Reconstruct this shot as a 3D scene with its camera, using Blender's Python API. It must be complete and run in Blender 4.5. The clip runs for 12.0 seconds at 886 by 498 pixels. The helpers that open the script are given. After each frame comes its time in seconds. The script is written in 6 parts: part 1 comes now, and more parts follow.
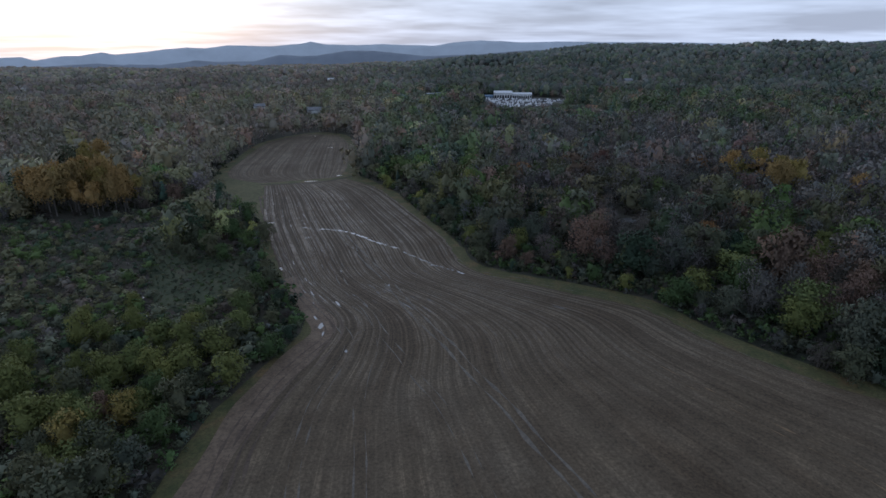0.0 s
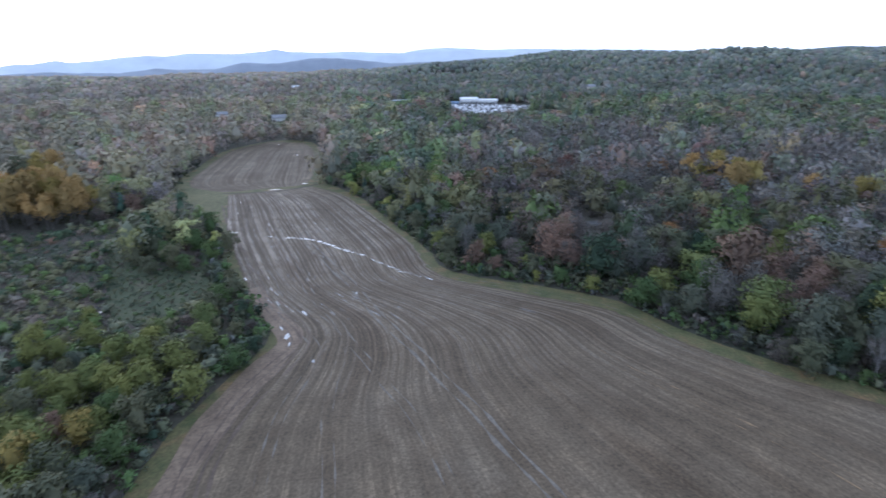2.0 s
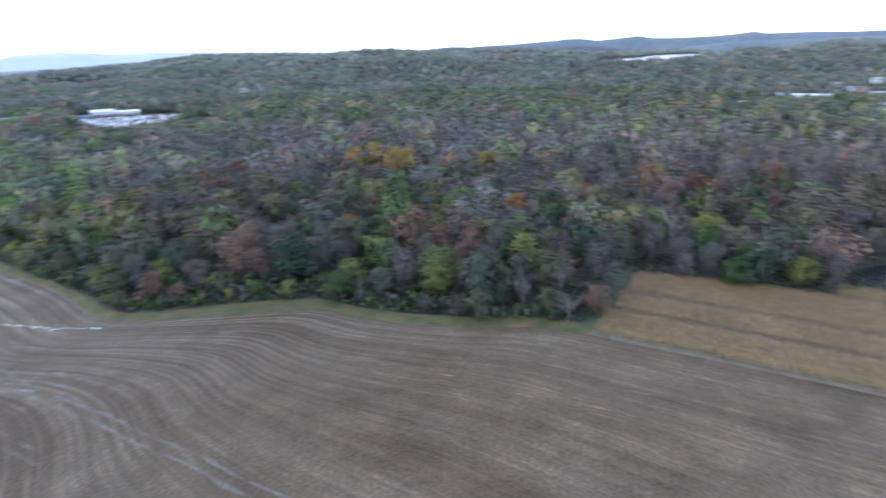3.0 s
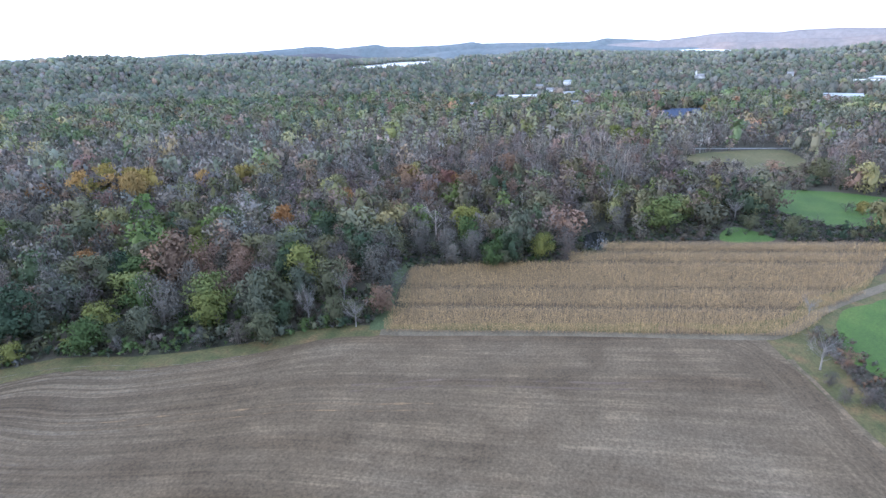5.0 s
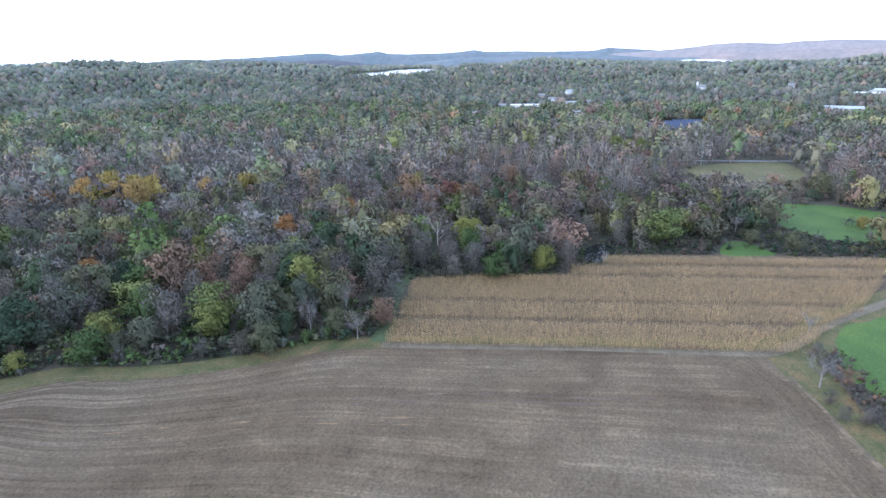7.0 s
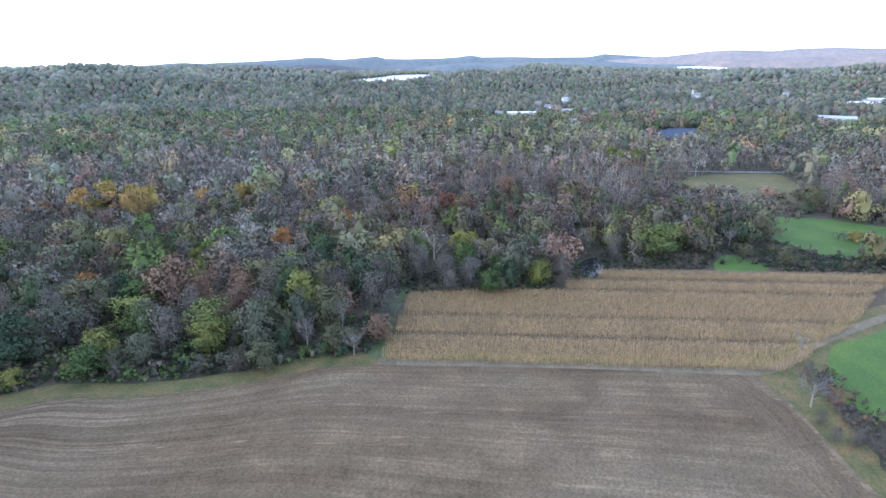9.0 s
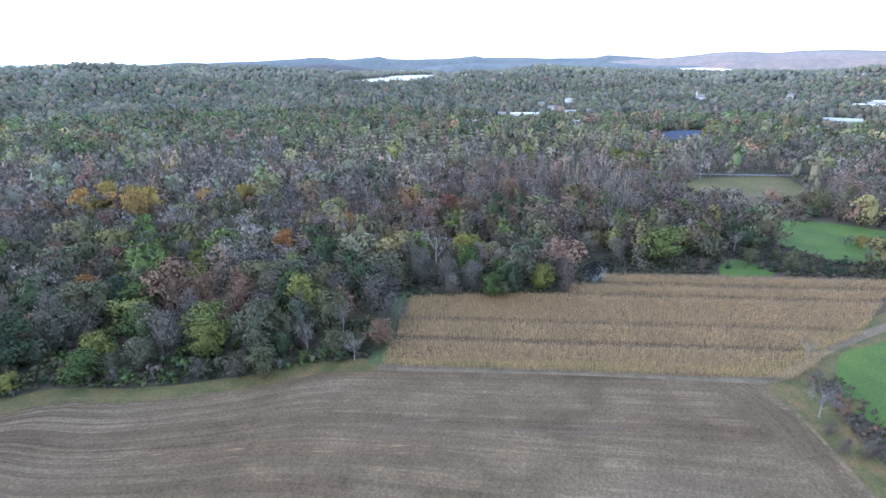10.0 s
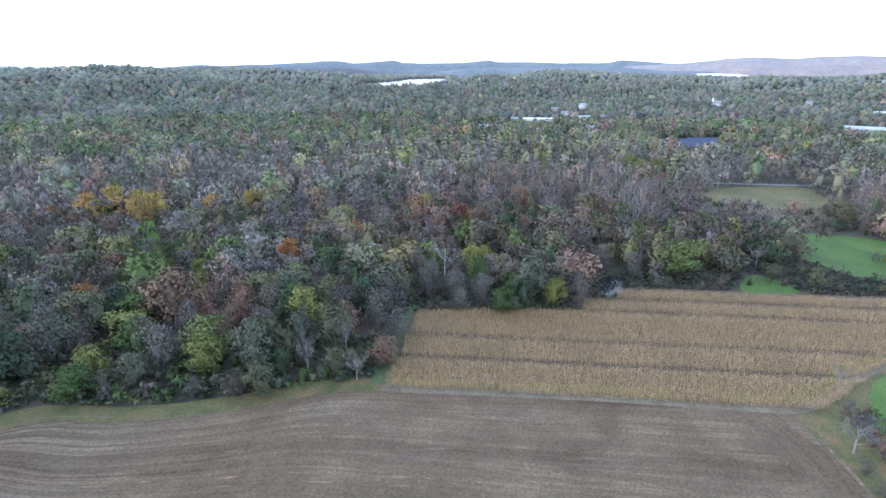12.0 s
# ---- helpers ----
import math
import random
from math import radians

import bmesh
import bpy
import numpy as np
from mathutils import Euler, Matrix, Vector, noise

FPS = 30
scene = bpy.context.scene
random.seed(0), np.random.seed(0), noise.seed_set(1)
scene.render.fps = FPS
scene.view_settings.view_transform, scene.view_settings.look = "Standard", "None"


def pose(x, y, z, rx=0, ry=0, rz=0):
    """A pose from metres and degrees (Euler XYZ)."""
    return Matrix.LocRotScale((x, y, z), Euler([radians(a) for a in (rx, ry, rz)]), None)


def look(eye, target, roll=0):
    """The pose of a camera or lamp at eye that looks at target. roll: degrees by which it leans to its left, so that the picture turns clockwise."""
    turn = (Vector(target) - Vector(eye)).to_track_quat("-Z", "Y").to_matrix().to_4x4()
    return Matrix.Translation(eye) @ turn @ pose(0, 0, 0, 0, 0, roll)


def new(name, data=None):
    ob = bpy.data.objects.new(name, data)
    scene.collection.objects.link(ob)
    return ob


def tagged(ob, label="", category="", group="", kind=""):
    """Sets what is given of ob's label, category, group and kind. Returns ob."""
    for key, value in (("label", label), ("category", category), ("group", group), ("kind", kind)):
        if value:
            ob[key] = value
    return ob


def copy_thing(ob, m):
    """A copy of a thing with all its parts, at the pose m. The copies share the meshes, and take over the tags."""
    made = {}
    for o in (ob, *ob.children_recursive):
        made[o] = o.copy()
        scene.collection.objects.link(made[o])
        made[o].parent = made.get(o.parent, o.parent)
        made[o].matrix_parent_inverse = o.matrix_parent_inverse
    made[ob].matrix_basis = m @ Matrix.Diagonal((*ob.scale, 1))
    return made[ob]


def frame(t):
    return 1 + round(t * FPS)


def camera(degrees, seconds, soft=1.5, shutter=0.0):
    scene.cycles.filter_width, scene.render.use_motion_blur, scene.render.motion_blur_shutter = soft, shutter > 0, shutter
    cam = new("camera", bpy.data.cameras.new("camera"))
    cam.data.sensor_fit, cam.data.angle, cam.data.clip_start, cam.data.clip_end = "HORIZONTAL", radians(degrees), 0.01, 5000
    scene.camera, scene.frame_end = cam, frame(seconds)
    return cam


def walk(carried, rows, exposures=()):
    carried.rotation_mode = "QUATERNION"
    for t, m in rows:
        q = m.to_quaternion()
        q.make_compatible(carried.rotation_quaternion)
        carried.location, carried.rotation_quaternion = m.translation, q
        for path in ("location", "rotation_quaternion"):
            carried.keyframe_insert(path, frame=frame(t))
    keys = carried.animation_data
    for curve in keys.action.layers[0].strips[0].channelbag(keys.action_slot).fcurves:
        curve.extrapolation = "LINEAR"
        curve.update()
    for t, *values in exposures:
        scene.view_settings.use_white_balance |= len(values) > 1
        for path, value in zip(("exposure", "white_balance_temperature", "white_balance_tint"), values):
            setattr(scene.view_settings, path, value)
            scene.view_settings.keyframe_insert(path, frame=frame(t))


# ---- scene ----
cam = camera(78.0, 12.0, 1.5, 0.4)
PATH = [
    (0.0, pose(-0.00, 0.00, 70.40, 69.81, 0.08, -0.03)),
    (0.5, pose(0.03, 0.01, 70.32, 70.07, 0.08, -0.37)),
    (1.0, pose(-0.02, 0.03, 70.19, 70.22, 0.01, -0.54)),
    (1.5, pose(0.19, 0.19, 70.06, 70.38, 0.11, -0.61)),
    (2.0, pose(0.84, 0.44, 70.01, 70.47, 0.21, -3.39)),
    (2.5, pose(1.44, 0.89, 69.91, 70.45, 0.68, -18.80)),
    (3.0, pose(1.49, 1.91, 69.78, 70.33, 1.11, -37.30)),
    (3.5, pose(1.34, 3.00, 69.71, 70.12, 1.33, -53.63)),
    (3.7, pose(1.30, 3.25, 69.72, 70.19, 1.33, -56.98)),
    (4.1, pose(1.24, 3.58, 69.76, 70.33, 1.25, -61.00)),
    (4.6, pose(1.16, 3.90, 69.83, 70.46, 1.13, -62.20)),
    (5.3, pose(1.07, 4.19, 69.93, 70.63, 0.97, -62.49)),
    (5.5, pose(1.05, 4.24, 70.01, 70.70, 0.92, -62.55)),
    (6.0, pose(0.93, 4.28, 70.39, 70.92, 0.78, -62.50)),
    (6.5, pose(0.76, 4.30, 71.08, 71.11, 0.68, -62.34)),
    (7.0, pose(0.66, 4.28, 71.89, 71.25, 0.52, -62.14)),
    (9.0, pose(0.61, 4.30, 75.74, 71.69, 0.15, -62.44)),
    (9.5, pose(1.12, 4.58, 76.00, 71.71, 0.04, -62.27)),
    (10.0, pose(2.67, 5.31, 76.12, 71.72, -0.05, -62.12)),
    (10.5, pose(4.96, 6.35, 76.24, 71.73, -0.21, -62.09)),
    (11.0, pose(7.32, 7.42, 76.51, 71.83, -0.33, -61.61)),
    (11.5, pose(8.89, 8.07, 76.78, 71.99, -0.35, -61.13)),
    (12.0, pose(9.80, 8.29, 76.81, 72.09, -0.40, -60.80)),
]
EXPOSURES = [(0.0, -2.07, 4880, 12), (0.5, -1.67, 4830, 13), (1.0, -1.22, 4780, 14), (1.5, -0.88, 4760, 14), (2.0, -0.59, 4770, 14), (2.5, -0.4, 4800, 14), (3.5, -0.06, 4860, 14), (6.0, 0.13, 4900, 13), (12.0, 0.13, 4880, 13)]
walk(cam, PATH, EXPOSURES)

# ---- sky and sun: an overcast evening, the sun low behind thin cloud ----
SUN_AZ, SUN_EL = -31.0, 6.0
sun_dir = Vector((math.sin(radians(SUN_AZ)) * math.cos(radians(SUN_EL)), math.cos(radians(SUN_AZ)) * math.cos(radians(SUN_EL)), math.sin(radians(SUN_EL))))


def add_node(nt, kind, **inputs):
    n = nt.nodes.new(kind)
    for k, v in inputs.items():
        n.inputs[k.replace("_", " ")].default_value = v
    return n


def ramp_node(nt, source, stops):
    r = nt.nodes.new("ShaderNodeValToRGB")
    els = r.color_ramp.elements
    while len(els) < len(stops):
        els.new(0.5)
    for el, (p, c) in zip(els, stops):
        el.position, el.color = p, (*c, 1)
    nt.links.new(source, r.inputs[0])
    return r.outputs[0]


def build_world():
    world = bpy.data.worlds.new("evening_sky")
    scene.world = world
    world.use_nodes = True
    nt = world.node_tree
    nt.nodes.clear()

    def node(kind, **inputs):
        n = nt.nodes.new(kind)
        for k, v in inputs.items():
            n.inputs[k.replace("_", " ")].default_value = v
        return n

    def math_node(op, a, b):
        n = nt.nodes.new("ShaderNodeMath")
        n.operation = op
        for i, v in enumerate((a, b)):
            if isinstance(v, (int, float)):
                n.inputs[i].default_value = v
            else:
                nt.links.new(v, n.inputs[i])
        return n.outputs[0]

    out = node("ShaderNodeOutputWorld")
    bg = node("ShaderNodeBackground", Strength=1.0)
    nt.links.new(bg.outputs[0], out.inputs[0])
    sky = nt.nodes.new("ShaderNodeTexSky")
    sky.sky_type, sky.sun_disc = "NISHITA", False
    sky.sun_elevation, sky.sun_rotation = radians(SUN_EL), radians(SUN_AZ)
    sky.air_density, sky.dust_density = 1.0, 2.0
    dim = nt.nodes.new("ShaderNodeVectorMath")
    dim.operation = "SCALE"
    dim.inputs[3].default_value = 0.06
    nt.links.new(sky.outputs[0], dim.inputs[0])
    tc = node("ShaderNodeTexCoord")
    sep = node("ShaderNodeSeparateXYZ")
    nt.links.new(tc.outputs["Generated"], sep.inputs[0])
    lift = math_node("MAXIMUM", math_node("ADD", sep.outputs[2], 0.06), 0.02)
    comb = node("ShaderNodeCombineXYZ")
    nt.links.new(math_node("DIVIDE", sep.outputs[0], lift), comb.inputs[0])
    nt.links.new(math_node("DIVIDE", sep.outputs[1], lift), comb.inputs[1])
    cloud = node("ShaderNodeTexNoise", Scale=0.4, Detail=5.0, Roughness=0.55)
    nt.links.new(comb.outputs[0], cloud.inputs["Vector"])
    ramp = node("ShaderNodeValToRGB")
    e = ramp.color_ramp.elements
    e[0].position, e[0].color = 0.38, (1.0, 1.01, 1.03, 1)
    e[1].position, e[1].color = 0.66, (1.65, 1.68, 1.7, 1)
    nt.links.new(cloud.outputs[0], ramp.inputs[0])
    dot = nt.nodes.new("ShaderNodeVectorMath")
    dot.operation = "DOT_PRODUCT"
    nt.links.new(tc.outputs["Generated"], dot.inputs[0])
    dot.inputs[1].default_value = sun_dir
    facing = math_node("MAXIMUM", dot.outputs["Value"], 0.0)
    high = nt.nodes.new("ShaderNodeVectorMath")
    high.operation = "DOT_PRODUCT"
    nt.links.new(tc.outputs["Generated"], high.inputs[0])
    high.inputs[1].default_value = (sun_dir + Vector((0, 0, 0.18))).normalized()
    broad = math_node("POWER", math_node("MAXIMUM", high.outputs["Value"], 0.0), 9.0)
    glow = math_node("ADD", math_node("POWER", facing, 160.0), math_node("MULTIPLY", broad, 0.5))
    thin = ramp_node(nt, cloud.outputs[0], [(0.4, (0.3, 0.3, 0.3)), (0.62, (1.0, 1.0, 1.0))])
    rise = ramp_node(nt, sep.outputs[2], [(0.0, (0.04, 0.04, 0.04)), (0.03, (0.1, 0.1, 0.1)), (0.08, (0.36, 0.36, 0.36)), (0.22, (1.0, 1.0, 1.0))])
    glow = math_node("MULTIPLY", math_node("MULTIPLY", glow, thin), rise)
    warm = nt.nodes.new("ShaderNodeVectorMath")
    warm.operation = "SCALE"
    warm.inputs[0].default_value = (16.0, 13.9, 11.4)
    nt.links.new(glow, warm.inputs[3])
    # the low sky under the cloud's edge is brighter than the cloud overhead
    low = ramp_node(nt, sep.outputs[2], [(0.0, (2.02, 1.88, 1.76)), (0.1, (1.86, 1.75, 1.66)), (0.4, (1.06, 1.07, 1.08)), (1.0, (1.06, 1.07, 1.08))])

    def join_colours(op, a, b):
        n = nt.nodes.new("ShaderNodeVectorMath")
        n.operation = op
        nt.links.new(a, n.inputs[0])
        nt.links.new(b, n.inputs[1])
        return n.outputs[0]

    clouds = join_colours("MULTIPLY", ramp.outputs[0], low)
    nt.links.new(join_colours("ADD", join_colours("ADD", clouds, warm.outputs[0]), dim.outputs[0]), bg.inputs[0])


build_world()
lamp = bpy.data.lights.new("sun", "SUN")
lamp.energy, lamp.angle, lamp.color = 1.2, radians(14), (1.0, 0.84, 0.68)
new("sun", lamp).matrix_world = look(sun_dir * 100, (0, 0, 0))

rng = np.random.default_rng(7)


# ---- materials ----
def material(name, rough=0.8, metal=0.0):
    m = bpy.data.materials.new(name)
    m.use_nodes = True
    nt = m.node_tree
    b = nt.nodes["Principled BSDF"]
    b.inputs["Roughness"].default_value, b.inputs["Metallic"].default_value = rough, metal
    return m, nt, b


def mix_node(nt, fac, a, b, blend="MIX"):
    n = nt.nodes.new("ShaderNodeMix")
    n.data_type, n.blend_type = "RGBA", blend
    for i, v in ((0, fac), (6, a), (7, b)):
        if isinstance(v, (int, float)):
            n.inputs[i].default_value = v
        elif isinstance(v, tuple):
            n.inputs[i].default_value = (*v, 1)
        else:
            nt.links.new(v, n.inputs[i])
    return n.outputs[2]


def noisy(name, stops, scale=0.3, fine=3.0, rough=0.9, bump=0.3, stretch=(1, 1, 1), metal=0.0, coords="Object", even=0.4):
    """A surface with large patches and fine grain between the given colours."""
    m, nt, b = material(name, rough, metal)
    tc = add_node(nt, "ShaderNodeTexCoord")
    mp = add_node(nt, "ShaderNodeMapping", Scale=stretch)
    nt.links.new(tc.outputs[coords], mp.inputs[0])
    n1 = add_node(nt, "ShaderNodeTexNoise", Scale=scale, Detail=6.0, Roughness=0.6)
    n2 = add_node(nt, "ShaderNodeTexNoise", Scale=fine, Detail=4.0, Roughness=0.7)
    for n in (n1, n2):
        nt.links.new(mp.outputs[0], n.inputs["Vector"])
    base = ramp_node(nt, n1.outputs[0], stops)
    grain = ramp_node(nt, n2.outputs[0], [(0.3, (1 - even, 1 - even, 1 - even)), (0.7, (1 + 0.75 * even, 1 + 0.75 * even, 1 + 0.75 * even))])
    nt.links.new(mix_node(nt, 1.0, base, grain, "MULTIPLY"), b.inputs["Base Color"])
    bm_ = add_node(nt, "ShaderNodeBump", Strength=bump, Distance=0.2)
    nt.links.new(n2.outputs[0], bm_.inputs["Height"])
    nt.links.new(bm_.outputs[0], b.inputs["Normal"])
    return m


def foliage_material(name, dark, light, spread):
    """Leaves and twigs: the plant's own colour, varied from clump to clump and from plant to plant."""
    m, nt, b = material(name, 0.75)
    at = add_node(nt, "ShaderNodeAttribute")
    at.attribute_name = "tint"
    geo = add_node(nt, "ShaderNodeNewGeometry")
    info = add_node(nt, "ShaderNodeObjectInfo")
    v = ramp_node(nt, geo.outputs["Random Per Island"], [(0.0, (dark, dark * 1.04, dark)), (0.6, (1.0, 1.0, 1.0)), (1.0, (light, light * 0.95, light * 0.8))])
    w = ramp_node(nt, info.outputs["Random"], [(0.0, (1 - spread, 1 - 0.7 * spread, 1 - 0.75 * spread)), (0.5, (1.0, 1.0, 1.0)), (1.0, (1 + spread, 1 + 0.6 * spread, 1.0))])
    c = mix_node(nt, 1.0, mix_node(nt, 1.0, at.outputs["Color"], v, "MULTIPLY"), w, "MULTIPLY")
    nt.links.new(c, b.inputs["Base Color"])
    b.inputs["Specular IOR Level"].default_value = 0.2
    tr = add_node(nt, "ShaderNodeBsdfTranslucent")
    nt.links.new(c, tr.inputs[0])
    mx = add_node(nt, "ShaderNodeMixShader", Fac=0.22)
    nt.links.new(b.outputs[0], mx.inputs[1])
    nt.links.new(tr.outputs[0], mx.inputs[2])
    nt.links.new(mx.outputs[0], nt.nodes["Material Output"].inputs[0])
    return m


def soil_material():
    """Tilled soil: rows of wet and dry earth that run the length of the field, in its own (across, along) metres."""
    m, nt, b = material("tilled_soil", 0.8)
    b.inputs["Specular IOR Level"].default_value = 0.25
    uv = add_node(nt, "ShaderNodeUVMap")
    tc = add_node(nt, "ShaderNodeTexCoord")

    def streak(sx, sy, detail, seed):
        mp = add_node(nt, "ShaderNodeMapping", Scale=(sx, sy, 1), Location=(seed, seed * 1.7, 0))
        nt.links.new(uv.outputs[0], mp.inputs[0])
        n = add_node(nt, "ShaderNodeTexNoise", Scale=1.0, Detail=detail, Roughness=0.65)
        nt.links.new(mp.outputs[0], n.inputs["Vector"])
        return n.outputs[0]

    broad = add_node(nt, "ShaderNodeTexNoise", Scale=0.018, Detail=5.0, Roughness=0.6)
    nt.links.new(tc.outputs["Object"], broad.inputs["Vector"])
    clod = add_node(nt, "ShaderNodeTexNoise", Scale=1.6, Detail=6.0, Roughness=0.75)
    nt.links.new(tc.outputs["Object"], clod.inputs["Vector"])
    rows = streak(0.85, 0.006, 3.0, 3.0)
    fine = streak(1.5, 0.045, 4.0, 11.0)
    wide = streak(0.12, 0.006, 4.0, 31.0)
    passes = streak(0.22, 0.0035, 2.0, 57.0)
    mottle = add_node(nt, "ShaderNodeTexNoise", Scale=0.09, Detail=7.0, Roughness=0.7)
    nt.links.new(tc.outputs["Object"], mottle.inputs["Vector"])
    pos = add_node(nt, "ShaderNodeSeparateXYZ")
    nt.links.new(tc.outputs["Object"], pos.inputs[0])
    # the low north end of the field is wet: water stands in its rows
    far = add_node(nt, "ShaderNodeMapRange")
    for k, v in ((1, 85.0), (2, 150.0)):
        far.inputs[k].default_value = v
    nt.links.new(pos.outputs[1], far.inputs[0])
    dry = add_node(nt, "ShaderNodeMapRange")
    for k, v in ((1, 285.0), (2, 305.0), (3, 1.0), (4, 0.35)):
        dry.inputs[k].default_value = v
    nt.links.new(pos.outputs[1], dry.inputs[0])
    reach = mix_node(nt, 1.0, far.outputs[0], dry.outputs[0], "MULTIPLY")
    wet = mix_node(nt, 1.0, ramp_node(nt, mottle.outputs[0], [(0.35, (0.25, 0.25, 0.25)), (0.6, (1, 1, 1))]), reach, "MULTIPLY")

    def grey(stops):
        return [(q, (v, v * 0.995, v * 0.985)) for q, v in stops]

    base = ramp_node(nt, broad.outputs[0], [(0.3, (0.086, 0.066, 0.042)), (0.5, (0.112, 0.089, 0.06)), (0.72, (0.138, 0.114, 0.082))])
    # at the wet end the rows' glints are painted as paler base colour
    c = mix_node(nt, 1.0, base, mix_node(nt, reach, ramp_node(nt, rows, grey([(0.3, 0.94), (0.7, 1.06)])), ramp_node(nt, rows, grey([(0.3, 0.62), (0.48, 0.92), (0.56, 1.6), (0.61, 1.0), (0.7, 1.5)]))), "MULTIPLY")
    # paired lines that single passes of the tractor have left
    c = mix_node(nt, ramp_node(nt, mottle.outputs[0], [(0.38, (0.15, 0.15, 0.15)), (0.6, (1, 1, 1))]), c, mix_node(nt, 1.0, c, ramp_node(nt, passes, grey([(0.4, 1.0), (0.43, 1.2), (0.46, 0.96), (0.52, 1.0), (0.545, 1.38), (0.57, 1.0), (0.585, 1.3), (0.61, 0.92), (0.7, 1.05)])), "MULTIPLY"))
    c = mix_node(nt, 1.0, c, ramp_node(nt, wide, [(0.36, (0.8, 0.76, 0.72)), (0.5, (1.0, 1.0, 1.0)), (0.64, (1.1, 1.1, 1.1))]), "MULTIPLY")
    c = mix_node(nt, 1.0, c, ramp_node(nt, fine, grey([(0.3, 0.86), (0.7, 1.14)])), "MULTIPLY")
    c = mix_node(nt, 1.0, c, ramp_node(nt, mottle.outputs[0], [(0.3, (0.78, 0.75, 0.72)), (0.5, (1.0, 1.0, 1.0)), (0.72, (1.24, 1.22, 1.2))]), "MULTIPLY")
    c = mix_node(nt, 1.0, c, ramp_node(nt, clod.outputs[0], [(0.3, (0.55, 0.54, 0.52)), (0.7, (1.5, 1.48, 1.46))]), "MULTIPLY")
    straw = streak(0.12, 0.03, 5.0, 23.0)
    c = mix_node(nt, ramp_node(nt, straw, [(0.6, (0, 0, 0)), (0.75, (0.45, 0.45, 0.45))]), c, (0.19, 0.15, 0.09))
    damp = mix_node(nt, 1.0, wet, ramp_node(nt, rows, [(0.47, (0.0, 0.0, 0.0)), (0.62, (1.0, 1.0, 1.0))]), "MULTIPLY")
    damp = mix_node(nt, 1.0, damp, ramp_node(nt, streak(1.6, 0.25, 3.0, 41.0), [(0.4, (0.15, 0.15, 0.15)), (0.62, (1.0, 1.0, 1.0))]), "MULTIPLY")
    c = mix_node(nt, wet, c, mix_node(nt, 1.0, c, (0.76, 0.76, 0.77), "MULTIPLY"))
    nt.links.new(c, b.inputs["Base Color"])
    nt.links.new(ramp_node(nt, damp, [(0.0, (0.88, 0.88, 0.88)), (0.4, (0.45, 0.45, 0.45)), (1.0, (0.25, 0.25, 0.25))]), b.inputs["Roughness"])
    bm_ = add_node(nt, "ShaderNodeBump", Strength=0.5, Distance=0.15)
    nt.links.new(mix_node(nt, 0.5, fine, clod.outputs[0]), bm_.inputs["Height"])
    nt.links.new(bm_.outputs[0], b.inputs["Normal"])
    return m


def water_material(name, colour, rough, ior=1.33):
    m, nt, b = material(name, rough)
    b.inputs["Base Color"].default_value = (*colour, 1)
    b.inputs["IOR"].default_value = ior
    n = add_node(nt, "ShaderNodeTexNoise", Scale=0.8, Detail=3.0)
    tc = add_node(nt, "ShaderNodeTexCoord")
    nt.links.new(tc.outputs["Object"], n.inputs["Vector"])
    bm_ = add_node(nt, "ShaderNodeBump", Strength=0.04, Distance=0.05)
    nt.links.new(n.outputs[0], bm_.inputs["Height"])
    nt.links.new(bm_.outputs[0], b.inputs["Normal"])
    return m


def corn_material():
    """Dry corn blades, each a little lighter or darker."""
    m, nt, b = material("dry_corn", 0.7)
    at = add_node(nt, "ShaderNodeAttribute")
    at.attribute_name = "tint"
    geo = add_node(nt, "ShaderNodeNewGeometry")
    v = ramp_node(nt, geo.outputs["Random Per Island"], [(0.0, (0.55, 0.53, 0.5)), (0.5, (0.9, 0.9, 0.9)), (1.0, (1.25, 1.23, 1.18))])
    nt.links.new(mix_node(nt, 1.0, at.outputs["Color"], v, "MULTIPLY"), b.inputs["Base Color"])
    return m


M_LEAF = foliage_material("foliage", 0.88, 1.1, 0.16)
M_LEAF_FAR = foliage_material("far_foliage", 0.9, 1.08, 0.1)
M_STALK = corn_material()
M_SOIL = soil_material()
M_WATER = water_material("pond_water", (0.012, 0.015, 0.016), 0.03)
M_PUDDLE = water_material("puddle_water", (0.16, 0.155, 0.15), 0.05, 2.2)
M_BARK = noisy("bark", [(0.3, (0.09, 0.075, 0.06)), (0.7, (0.22, 0.2, 0.175))], 1.2, 6.0, 0.9, 0.5, (1, 1, 0.3))
M_PALE_BARK = noisy("pale_bark", [(0.3, (0.2, 0.185, 0.17)), (0.7, (0.36, 0.34, 0.315))], 1.2, 6.0, 0.9, 0.5, (1, 1, 0.3))
M_FLOOR = noisy("woodland_floor", [(0.35, (0.034, 0.036, 0.021)), (0.5, (0.054, 0.05, 0.033)), (0.65, (0.085, 0.07, 0.05))], 0.03, 0.9, 0.95, 0.5)
M_VERGE = noisy("rough_grass", [(0.35, (0.062, 0.07, 0.02)), (0.52, (0.1, 0.092, 0.032)), (0.7, (0.16, 0.104, 0.044))], 0.16, 1.4, 0.9, 0.6)
M_LAWN = noisy("green_crop", [(0.35, (0.045, 0.092, 0.01)), (0.5, (0.06, 0.115, 0.012)), (0.65, (0.085, 0.132, 0.018))], 0.05, 1.5, 0.85, 0.4)
M_MEADOW = noisy("dry_meadow", [(0.35, (0.082, 0.082, 0.028)), (0.55, (0.118, 0.107, 0.04)), (0.72, (0.175, 0.138, 0.064))], 0.03, 0.5, 0.9, 0.5)
